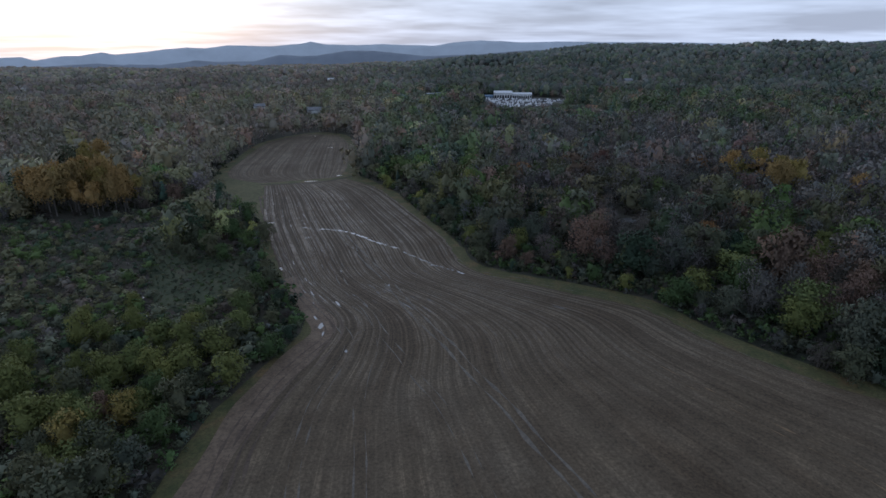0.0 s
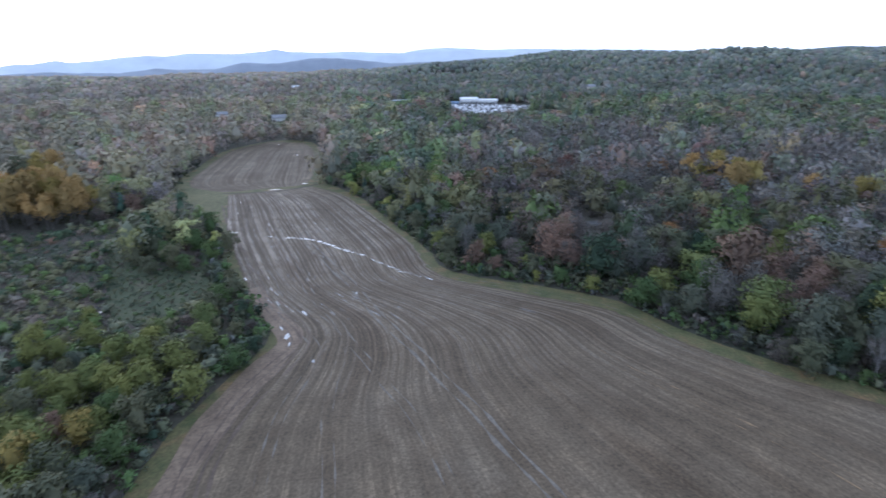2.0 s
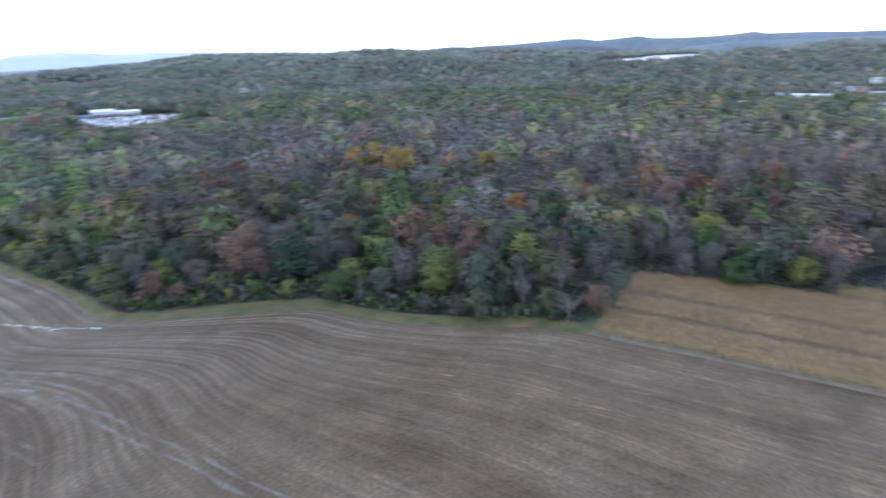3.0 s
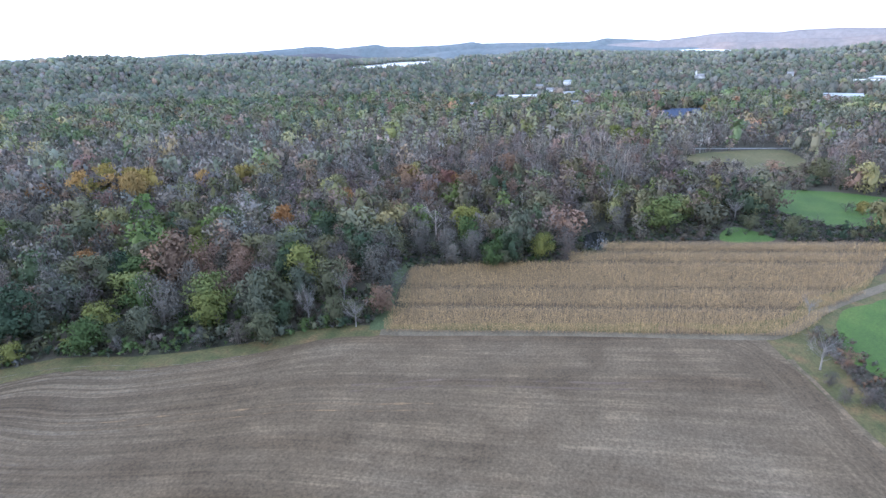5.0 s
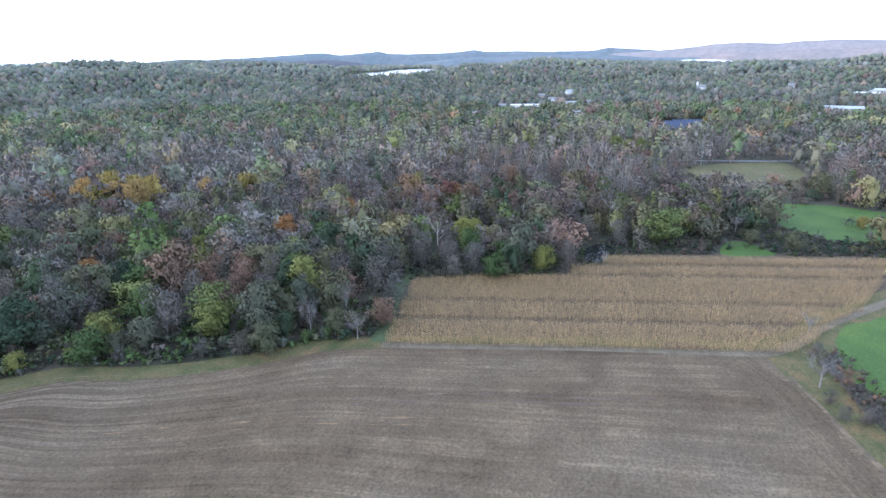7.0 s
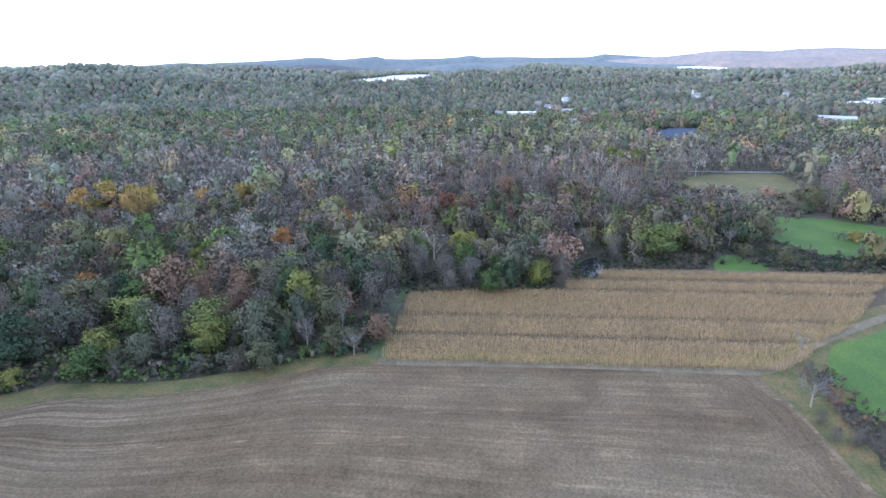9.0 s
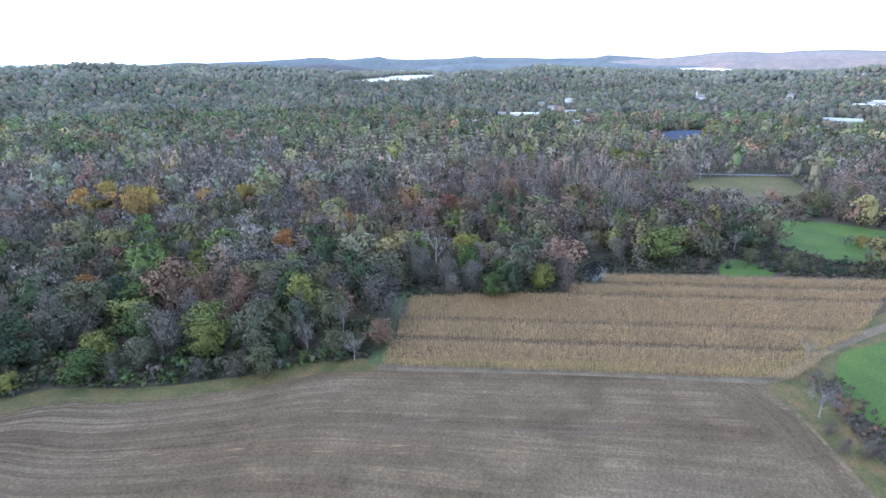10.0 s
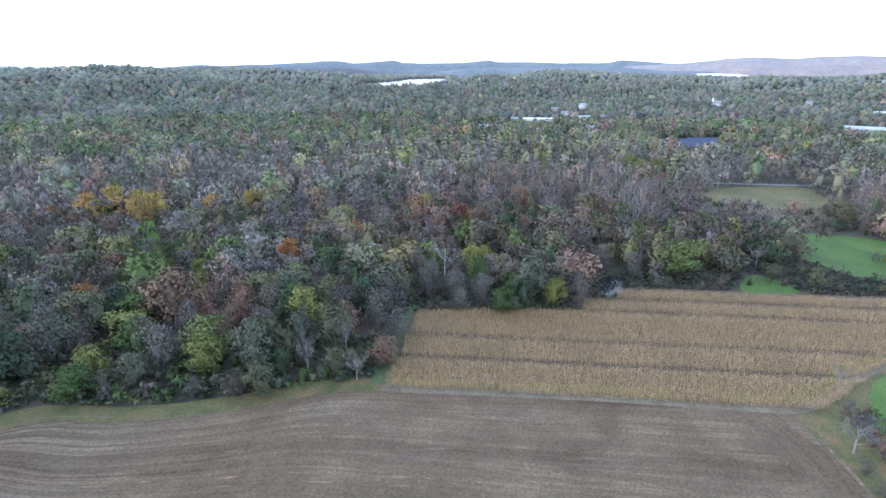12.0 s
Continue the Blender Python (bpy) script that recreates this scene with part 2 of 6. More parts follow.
M_SEDGE = noisy("dark_sedge", [(0.35, (0.04, 0.052, 0.02)), (0.55, (0.06, 0.07, 0.03)), (0.7, (0.1, 0.09, 0.05))], 0.12, 1.2, 0.95, 0.6)
M_GRASS = noisy("green_grass", [(0.35, (0.05, 0.07, 0.028)), (0.65, (0.085, 0.11, 0.045))], 0.2, 1.5, 0.9, 0.5)
M_MARSH = noisy("marsh_grass", [(0.35, (0.035, 0.04, 0.02)), (0.55, (0.065, 0.05, 0.034)), (0.7, (0.085, 0.056, 0.043))], 0.04, 1.2, 0.95, 0.6)
M_TRACK = noisy("dirt_track", [(0.35, (0.115, 0.094, 0.06)), (0.65, (0.17, 0.14, 0.094))], 0.15, 2.0, 0.9, 0.4)


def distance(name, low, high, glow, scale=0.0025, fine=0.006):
    """Plain far backdrop hills; the pale evening haze is painted into base colour and emission."""
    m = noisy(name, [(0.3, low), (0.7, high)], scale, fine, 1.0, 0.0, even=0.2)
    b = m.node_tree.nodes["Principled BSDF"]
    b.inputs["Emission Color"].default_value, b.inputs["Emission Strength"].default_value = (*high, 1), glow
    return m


# blue air haze and pink evening sunlight are put into these colours and their glow
M_FARHILL = distance("hazed_mountain", (0.345, 0.37, 0.4), (0.37, 0.395, 0.425), 0.9, 0.0016, 0.004)
M_FOOTHILL = distance("hazed_foothill", (0.185, 0.205, 0.24), (0.21, 0.23, 0.265), 0.38, 0.0016, 0.004)
M_BLUE_HILL = distance("hazed_blue_hill", (0.11, 0.145, 0.165), (0.165, 0.182, 0.198), 0.25, 0.004, 0.03)
M_PINK_HILL = distance("sun_tinted_hill", (0.18, 0.178, 0.182), (0.285, 0.235, 0.218), 0.26, 0.005, 0.03)
M_EVENING_HILL = distance("evening_tinted_hill", (0.195, 0.193, 0.203), (0.265, 0.235, 0.23), 0.32, 0.004, 0.03)
M_MAUVE_HILL = distance("hazed_mauve_hill", (0.09, 0.1, 0.12), (0.125, 0.12, 0.135), 0.15, 0.004, 0.03)


# ---- plan and terrain ----
def smooth(a, b, x):
    k = np.clip((x - a) / (b - a), 0, 1)
    return k * k * (3 - 2 * k)


CREST_AZ = [-60, -37, -25, -13, -4, 4, 12.5, 19, 24.6, 28, 31.5, 35, 40, 45, 50, 52.5, 54, 60, 61.5, 63, 65, 67, 70, 71.6, 74, 76.5, 82, 84.5, 86, 88.3, 90, 95, 99.5, 115]
CREST_EL = [-1.75, -1.75, -1.95, -1.8, -1.45, -0.8, -0.1, 0.3, 0.15, 0.22, 0.12, 0.1, 0.25, 0.32, 0.1, -0.4, -0.75, -0.75, -0.6, -0.37, -0.15, -0.18, 0.2, 0.35, 0.2, 0.3, 0.0, -0.15, -0.2, -0.2, -0.1, 0.05, 0.2, 0.2]
SHORE_AZ, SHORE_R = [50, 52.24, 54.17, 55.28, 56.96, 59.39, 61.08, 63], [1500, 1456, 1386, 1343, 1386, 1535, 2387, 2500]
LAKE_Z = 46.0


def ground_height(x, y):
    """Level farmland that rises to wooded hills some kilometres away."""
    x, y = np.asarray(x, float), np.asarray(y, float)
    r, az = np.hypot(x, y), np.degrees(np.arctan2(x, y))
    el = np.interp(az, CREST_AZ, CREST_EL)
    lake = smooth(49, 52.5, az) * (1 - smooth(61.3, 64, az))
    near = np.interp(az, SHORE_AZ, SHORE_R)
    r0, rc = 700 + 2280 * lake, 2700 + 1150 * lake
    top = 70 + np.tan(np.radians(el)) * rc - 14
    roll = 6 * np.sin(x * 0.0045 + 1.3) * np.sin(y * 0.0037 + 0.4) + 5 * np.sin(x * 0.0011 - y * 0.0092) + 3 * np.sin(x * 0.013 + y * 0.002)
    # low ridges one behind the other
    fold = 8 * np.sin(x * 0.0105 + y * 0.006 + 1.5 * np.sin(y * 0.004)) + 7 * np.sin(x * 0.004 - y * 0.013 + 2 * np.sin(x * 0.003))
    fold = fold * smooth(1000, 1500, r) * (1 - 0.85 * smooth(2200, 2700, r))
    h = top * smooth(r0, rc, r) - np.maximum(r - rc, 0) * 0.02
    shelf = np.maximum(33.0 * smooth(750, near - 30, r), (LAKE_Z - 0.6) * smooth(near - 22, near + 2, r))
    h = np.where(lake > 0, np.maximum(h, shelf * lake), h)
    return h + (roll * smooth(500, 1500, r) + fold) * (1 - lake)


def catmull(points, steps=6, closed=False):
    p = [np.array(q, float) for q in points]
    n = len(p)
    out = []
    for i in range(n if closed else n - 1):
        a, b, c, d = (p[(i + k) % n] if closed else p[min(max(i + k, 0), n - 1)] for k in (-1, 0, 1, 2))
        for s in range(steps):
            t = s / steps
            out.append(0.5 * (2 * b + (c - a) * t + (2 * a - 5 * b + 4 * c - d) * t * t + (3 * b - a - 3 * c + d) * t ** 3))
    if not closed:
        out.append(p[-1])
    return np.array(out)


def inside(poly, x, y):
    hit = np.zeros(np.shape(x), bool)
    x0, y0 = poly[-1]
    for x1, y1 in poly:
        cross = ((y0 > y) != (y1 > y)) & (x < (x1 - x0) * (y - y0) / (y1 - y0 + 1e-12) + x0)
        hit ^= cross
        x0, y0 = x1, y1
    return hit


def gap_to(poly, x, y):
    """Distance from points to the outline of a closed plan."""
    best = np.full(np.shape(x), 1e9)
    a = np.asarray(poly)
    for (x0, y0), (x1, y1) in zip(a, np.roll(a, -1, 0)):
        dx, dy = x1 - x0, y1 - y0
        k = np.clip(((x - x0) * dx + (y - y0) * dy) / (dx * dx + dy * dy + 1e-9), 0, 1)
        best = np.minimum(best, np.hypot(x - x0 - k * dx, y - y0 - k * dy))
    return best


def np_mesh(name, verts, faces, mats, tints=None, uvs=None, smooth_faces=False, normals=None):
    """A mesh from arrays; faces all have the same number of corners."""
    me = bpy.data.meshes.new(name)
    verts, faces = np.asarray(verts, np.float32), np.asarray(faces, np.int32)
    n, k = faces.shape
    me.vertices.add(len(verts))
    me.vertices.foreach_set("co", verts.ravel())
    me.loops.add(n * k)
    me.loops.foreach_set("vertex_index", faces.ravel())
    me.polygons.add(n)
    me.polygons.foreach_set("loop_start", np.arange(0, n * k, k, dtype=np.int32))
    if smooth_faces:
        me.polygons.foreach_set("use_smooth", np.ones(n, bool))
    if tints is not None:
        at = me.attributes.new("tint", "FLOAT_COLOR", "POINT")
        at.data.foreach_set("color", np.column_stack([tints, np.ones(len(verts))]).astype(np.float32).ravel())
    if uvs is not None:
        layer = me.uv_layers.new(name="UVMap")
        layer.data.foreach_set("uv", np.asarray(uvs, np.float32)[faces.ravel()].ravel())
    for m in mats:
        me.materials.append(m)
    me.update(calc_edges=True)
    if normals is not None:
        at = me.attributes.new("custom_normal", "FLOAT_VECTOR", "POINT")
        at.data.foreach_set("vector", np.asarray(normals, np.float32).ravel())
        me.update()
    return me


def grid_faces(rows, cols):
    i, j = np.meshgrid(np.arange(rows - 1), np.arange(cols - 1), indexing="ij")
    a = (i * cols + j).ravel()
    return np.column_stack([a, a + 1, a + cols + 1, a + cols])


def sheet(name, outline, z, mat, label, wobble=0.5, category="ground", steps=6):
    """A level piece of ground from its rounded outline, with a ragged edge."""
    pts = catmull(outline, steps, closed=True)
    out = []
    for i, p in enumerate(pts):
        q = pts[(i + 1) % len(pts)]
        cuts = max(1, int(np.hypot(*(q - p)) / 2.5))
        for c in range(cuts):
            w = p + (q - p) * c / cuts
            k = noise.noise_vector(Vector((w[0] * 0.35, w[1] * 0.35, 3.0))) * wobble
            out.append((w[0] + k.x, w[1] + k.y))
    bm = bmesh.new()
    bm.faces.new([bm.verts.new((x, y, z)) for x, y in out])
    bmesh.ops.triangulate(bm, faces=bm.faces[:])
    bmesh.ops.recalc_face_normals(bm, faces=bm.faces[:])
    if sum(f.normal.z * f.calc_area() for f in bm.faces) < 0:
        bmesh.ops.reverse_faces(bm, faces=bm.faces[:])
    me = bpy.data.meshes.new(name)
    bm.to_mesh(me)
    bm.free()
    me.materials.append(mat)
    return tagged(new(name, me), label, category, kind="structure")


def strip(name, line, width, z, mat, label, category="track"):
    """A band along a line on the ground."""
    c = catmull(line, 8)
    d = np.gradient(c, axis=0)
    d /= np.linalg.norm(d, axis=1)[:, None]
    nrm = np.column_stack([-d[:, 1], d[:, 0]])
    w = width * (0.5 + 0.06 * np.sin(np.arange(len(c)) * 0.55) + 0.04 * np.sin(np.arange(len(c)) * 0.23 + 1))[:, None]
    across = np.linspace(1, -1, 4)
    v = np.stack([np.column_stack([c + nrm * w * a, np.full(len(c), z)]) for a in across], 1).reshape(-1, 3)
    along = np.concatenate([[0], np.cumsum(np.linalg.norm(np.diff(c, axis=0), axis=1))])
    uv = np.stack([np.column_stack([40 + a * w[:, 0], along]) for a in across], 1).reshape(-1, 2)
    me = np_mesh(name, v, grid_faces(len(c), 4)[:, ::-1], [mat], uvs=uv)
    return tagged(new(name, me), label, category, kind="structure")


# outlines in plan, metres
FIELD_LEFT = [(-97, 291), (-88, 260), (-78, 228), (-64, 192), (-50, 161), (-34, 133), (-37, 113), (-43, 89), (-45, 60), (-46, 25), (-46, -10), (-45, -50), (-40, -100)]
FIELD_RIGHT = [(-55, 308), (-35, 285), (-16, 243), (0, 204), (9, 172), (34, 155), (57, 141), (68, 123), (84, 105), (102, 89), (118, 58), (135, 25), (151, -9)]
FAR_LEFT = [(-101, 297), (-127, 318), (-136, 380), (-138, 438), (-120, 482)]
FAR_RIGHT = [(-61, 312), (-60, 335), (-66, 381), (-76, 437), (-90, 474)]
VERGE = [(-101, 292), (-60, 322), (-29, 286), (-11, 242), (6, 198), (14, 174), (43, 159), (62, 147), (73, 127), (88, 110), (111, 87),
         (156, -8), (150, -22), (128, -30), (104, -38), (60, -70), (-40, -108), (-50, -40), (-49, 40), (-48, 90), (-41, 115), (-38, 135), (-54, 165), (-69, 195), (-84, 235)]
CORN_ALONG, CORN_OUT = np.array((0.41, -0.912)), np.array((0.912, 0.41))
CORN_STRIPS = [(133.2, 147.2, -28, 79, 96), (149.4, 161.0, -27, 96, 114), (163.0, 183.6, -26, 114, 134), (186.0, 194.8, 30, 134, 146), (197.2, 205.0, 44, 146, 160)]


def loft(name, left, right, z, mat, label, cols):
    a, b = catmull(left, 12), catmull(right, 12)
    k = np.linspace(0, 1, cols)
    p = a[:, None] + (b - a)[:, None] * k[None, :, None]
    edge = np.minimum(k, 1 - k)
    jit = np.array([[noise.noise(Vector((q[0] * 0.3, q[1] * 0.3, 9.0))) for q in row] for row in p[:, [0, -1]]])
    side = (b - a) / np.linalg.norm(b - a, axis=1)[:, None]
    p[:, 0] += side * jit[:, :1] * 1.2
    p[:, -1] += side * jit[:, 1:] * 1.2
    along = np.concatenate([[0], np.cumsum(np.linalg.norm(np.diff((a + b) / 2, axis=0), axis=1))])
    width = np.linalg.norm(b - a, axis=1).mean()
    uv = np.stack(np.meshgrid(along, k * width, indexing="ij")[::-1], -1).reshape(-1, 2)
    v = np.concatenate([p, np.full((*p.shape[:2], 1), z)], 2).reshape(-1, 3)
    me = np_mesh(name, v, grid_faces(len(a), cols), [mat], uvs=uv)
    me.flip_normals() if me.polygons[0].normal.z < 0 else None
    return tagged(new(name, me), label, "field", kind="structure")


def build_ground():
    radii = np.concatenate([[0.5], np.linspace(60, 600, 10), np.geomspace(680, 1280, 14), np.arange(1300, 1600, 16), np.arange(1620, 2500, 40), np.geomspace(2540, 4900, 20)])
    az = np.radians(np.arange(0, 360, 1.0))
    rr, aa = np.meshgrid(radii, az, indexing="ij")
    x, y = rr * np.sin(aa), rr * np.cos(aa)
    v = np.stack([x, y, ground_height(x, y)], -1).reshape(-1, 3)
    n, m = len(radii), len(az)
    i, j = np.meshgrid(np.arange(n - 1), np.arange(m), indexing="ij")
    q = np.column_stack([(i * m + j).ravel(), ((i + 1) * m + j).ravel(), ((i + 1) * m + (j + 1) % m).ravel(), (i * m + (j + 1) % m).ravel()])
    me = np_mesh("ground", v, q[:, ::-1], [M_FLOOR], smooth_faces=True)
    if me.polygons[len(q) // 2].normal.z < 0:
        me.flip_normals()
    tagged(new("ground", me), "dark brown and green woodland floor reaching the hills", "ground", kind="structure")


build_ground()
sheet("grass_verge", VERGE, 0.06, M_VERGE, "rough green and tan grass margin round the tilled field", 0.9, "grass")
loft("tilled_field", FIELD_LEFT, FIELD_RIGHT, 0.12, M_SOIL, "bare grey-brown tilled field with wet wheel rows", 40)
loft("far_tilled_field", FAR_LEFT, FAR_RIGHT, 0.12, M_SOIL, "bare grey-brown end of the tilled field", 16)


# ---- mountains ----
def ridge(name, r, table, mat, label, seed, rough=0.12, depth=250):
    """A chain of hills at the distance r: azimuth and skyline elevation in degrees."""
    az = np.arange(table[0][0], table[-1][0] + 0.01, 0.25)
    el = np.interp(az, [t[0] for t in table], [t[1] for t in table])
    el = el + np.array([noise.fractal(Vector((a * 0.35, seed, 0)), 0.8, 2.2, 5) for a in az]) * rough
    prof = [(-1.0, -1.0), (-0.6, 0.45), (-0.25, 0.85), (0, 1.0), (0.5, 0.7), (1.0, -1.0)]
    v = []
    for a, e in zip(np.radians(az), el):
        top = 70 + math.tan(radians(e)) * r
        for k, h in prof:
            rr = r + k * depth
            bump = noise.noise(Vector((a * 60, k * 2, seed))) * 12
            v.append((rr * math.sin(a), rr * math.cos(a), -60 + (top + 60) * max(h, 0) + (bump if 0 < h < 1 else 0)))
    me = np_mesh(name, v, grid_faces(len(az), len(prof)), [mat], smooth_faces=True)
    return tagged(new(name, me), label, "hills", kind="structure")


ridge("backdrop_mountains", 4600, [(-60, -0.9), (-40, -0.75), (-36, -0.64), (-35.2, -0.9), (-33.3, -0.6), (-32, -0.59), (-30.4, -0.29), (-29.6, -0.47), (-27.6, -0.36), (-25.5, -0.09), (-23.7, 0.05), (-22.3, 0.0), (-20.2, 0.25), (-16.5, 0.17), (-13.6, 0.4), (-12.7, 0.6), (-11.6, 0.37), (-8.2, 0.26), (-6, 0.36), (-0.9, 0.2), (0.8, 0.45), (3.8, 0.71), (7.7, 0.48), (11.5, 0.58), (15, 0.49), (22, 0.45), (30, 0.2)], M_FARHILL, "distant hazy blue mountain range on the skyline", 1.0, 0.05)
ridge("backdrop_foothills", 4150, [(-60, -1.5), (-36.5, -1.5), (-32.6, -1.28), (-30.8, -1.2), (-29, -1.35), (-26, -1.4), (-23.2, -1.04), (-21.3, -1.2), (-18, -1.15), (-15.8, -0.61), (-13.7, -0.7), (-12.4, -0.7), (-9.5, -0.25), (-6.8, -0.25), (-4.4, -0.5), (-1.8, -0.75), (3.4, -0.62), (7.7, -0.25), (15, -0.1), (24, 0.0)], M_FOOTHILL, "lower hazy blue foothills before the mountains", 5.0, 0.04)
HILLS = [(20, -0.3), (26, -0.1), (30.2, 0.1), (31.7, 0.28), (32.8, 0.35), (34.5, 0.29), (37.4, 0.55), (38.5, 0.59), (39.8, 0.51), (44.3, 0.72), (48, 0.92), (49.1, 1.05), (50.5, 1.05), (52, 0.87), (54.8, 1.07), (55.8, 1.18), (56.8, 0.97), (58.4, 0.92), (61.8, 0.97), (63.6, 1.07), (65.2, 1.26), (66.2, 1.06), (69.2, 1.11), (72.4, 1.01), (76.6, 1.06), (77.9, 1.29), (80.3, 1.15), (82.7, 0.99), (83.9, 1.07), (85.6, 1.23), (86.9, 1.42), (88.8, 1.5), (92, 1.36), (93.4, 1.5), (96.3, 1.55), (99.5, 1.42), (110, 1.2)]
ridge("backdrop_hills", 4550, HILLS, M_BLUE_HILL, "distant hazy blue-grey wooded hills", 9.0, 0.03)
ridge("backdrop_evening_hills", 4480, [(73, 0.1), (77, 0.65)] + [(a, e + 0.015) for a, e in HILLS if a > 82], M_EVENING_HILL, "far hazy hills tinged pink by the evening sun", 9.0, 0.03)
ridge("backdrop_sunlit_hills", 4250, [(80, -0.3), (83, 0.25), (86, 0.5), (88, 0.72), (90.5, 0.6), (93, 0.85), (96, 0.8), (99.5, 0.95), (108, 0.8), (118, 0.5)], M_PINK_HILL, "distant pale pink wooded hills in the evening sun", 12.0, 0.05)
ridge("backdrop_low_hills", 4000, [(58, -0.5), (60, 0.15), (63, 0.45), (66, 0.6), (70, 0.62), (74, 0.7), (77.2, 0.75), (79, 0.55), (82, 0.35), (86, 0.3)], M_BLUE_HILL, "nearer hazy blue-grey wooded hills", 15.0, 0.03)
ridge("backdrop_shore_hill", 3560, [(44, -0.6), (47, 0.3), (50, 0.45), (52, 0.35), (53.6, 0.15), (55.1, -0.05), (56.2, -0.35), (57.4, -0.5), (59, -0.62)], M_MAUVE_HILL, "dark mauve hazy wooded hill beyond the lake", 18.0, 0.04, 160)
# upright strip for the lake; reflected sky is painted as pale colour and emission
far_lake = ridge("backdrop_lake", 3850, [(84.2, 0.11), (85.2, 0.14), (86.2, 0.15), (87.5, 0.1), (89.2, -0.02)], distance("far_lake_glow", (0.75, 0.8, 0.86), (0.78, 0.83, 0.88), 0.6), "pale strip of far lake before the hills", 22.0, 0.0, 60)


# ---- plants: shapes of height 1 and width 1, scaled to each plant ----
COLOURS = {
    "green": (0.098, 0.14, 0.052), "ygreen": (0.21, 0.222, 0.07), "dgreen": (0.058, 0.086, 0.054), "sage": (0.124, 0.138, 0.102), "olive": (0.132, 0.136, 0.082), "orange": (0.34, 0.185, 0.078),
    "rust": (0.22, 0.15, 0.112), "grey": (0.165, 0.158, 0.15), "bare": (0.275, 0.262, 0.256), "mauve": (0.154, 0.134, 0.131), "salmon": (0.25, 0.172, 0.138), "yellow": (0.31, 0.256, 0.086),
    "gold": (0.39, 0.27, 0.11), "willow": (0.165, 0.196, 0.07), "red": (0.19, 0.1, 0.084), "pine": (0.05, 0.077, 0.06), "larch": (0.2, 0.202, 0.086), "brown": (0.148, 0.127, 0.112)}
WORDS = {
    "green": "mid-green", "ygreen": "yellow-green", "dgreen": "dark green", "sage": "soft grey-green", "olive": "olive green", "orange": "orange autumn", "rust": "rust-brown autumn", "grey": "thin grey",
    "bare": "pale leafless", "mauve": "leafless mauve-grey", "salmon": "thin salmon-pink", "yellow": "yellow autumn", "gold": "golden-orange", "willow": "light green drooping",
    "red": "dark red autumn", "pine": "dark green needle", "larch": "yellowing needle", "brown": "thin brown"}


def ico(level):
    bm = bmesh.new()
    bmesh.ops.create_icosphere(bm, subdivisions=level, radius=1)
    v = np.array([q.co for q in bm.verts])
    f = np.array([[q.index for q in face.verts] for face in bm.faces])
    bm.free()
    return v, f


OCTA = (np.array([(1, 0, 0), (0, 1, 0), (-1, 0, 0), (0, -1, 0), (0, 0, 1), (0, 0, -1)], float), np.array([(0, 1, 4), (1, 2, 4), (2, 3, 4), (3, 0, 4), (1, 0, 5), (2, 1, 5), (3, 2, 5), (0, 3, 5)]))
ICO = {0: OCTA, 1: ico(1), 2: ico(2)}


def join(parts):
    vs, fs, n = [], [], 0
    for v, f in parts:
        vs.append(v)
        fs.append(f + n)
        n += len(v)
    return np.concatenate(vs), np.concatenate(fs)


def soft(shape, plan=()):
    """Gives a crown the rounded shading of its clumps: each leaf faces out from its clump and from the crown's middle."""
    v, f = shape
    low, high = v[:, 2].min(), v[:, 2].max()
    mid = np.array((0, 0, low + 0.42 * (high - low)))
    n = (v - mid) * (2.0, 2.0, 1.7)
    if len(plan):
        c, r = np.array([q for q, _ in plan]), np.array([q for _, q in plan])
        d = np.linalg.norm(v[:, None] - c[None], axis=2) / r[None]
        k = d.argmin(1)
        n = n * 0.9 + (v - c[k]) / r[k][:, None] * 0.5
    n = n + (0, 0, 0.18)
    n /= np.linalg.norm(n, axis=1)[:, None] + 1e-9
    a, b, c = (v[f[:, i]] for i in range(3))
    back = (np.cross(b - a, c - a) * n[f].mean(1)).sum(1) < 0
    f = np.where(back[:, None], f[:, ::-1], f)
    return v, f, n


def leaf_cards(centres, normals, size, g):
    """Small leaf clumps, one ragged triangle each, facing roughly outward."""
    n = len(centres)
    nrm = normals + g.normal(0, 0.6, (n, 3))
    nrm /= np.linalg.norm(nrm, axis=1)[:, None] + 1e-9
    a = np.cross(nrm, g.normal(0, 1, (n, 3)))
    a /= np.linalg.norm(a, axis=1)[:, None] + 1e-9
    b = np.cross(nrm, a)
    s = size * g.uniform(0.6, 1.4, (n, 1))
    v = np.stack([centres - a * s, centres + a * s * g.uniform(0.5, 1.2, (n, 1)) - b * s * 0.6, centres + b * s * g.uniform(0.8, 1.3, (n, 1))], 1).reshape(-1, 3)
    return v, np.arange(n * 3).reshape(-1, 3)


def slivers(a, b, width, g):
    """Thin twigs from a to b."""
    d = b - a
    side = np.cross(d, g.normal(0, 1, a.shape))
    side *= width / (np.linalg.norm(side, axis=1)[:, None] + 1e-9)
    v = np.stack([a - side, a + side, b], 1).reshape(-1, 3)
    return v, np.arange(len(a) * 3).reshape(-1, 3)


def tube(points, radii, sides=5):
    v, f = [], []
    for i, (p, r) in enumerate(zip(points, radii)):
        for k in range(sides):
            t = 2 * math.pi * k / sides
            v.append((p[0] + r * math.cos(t), p[1] + r * math.sin(t), p[2]))
    for i in range(len(points) - 1):
        for k in range(sides):
            a, b = i * sides + k, i * sides + (k + 1) % sides
            f += [(a, b, b + sides), (a, b + sides, a + sides)]
    return np.array(v), np.array(f)


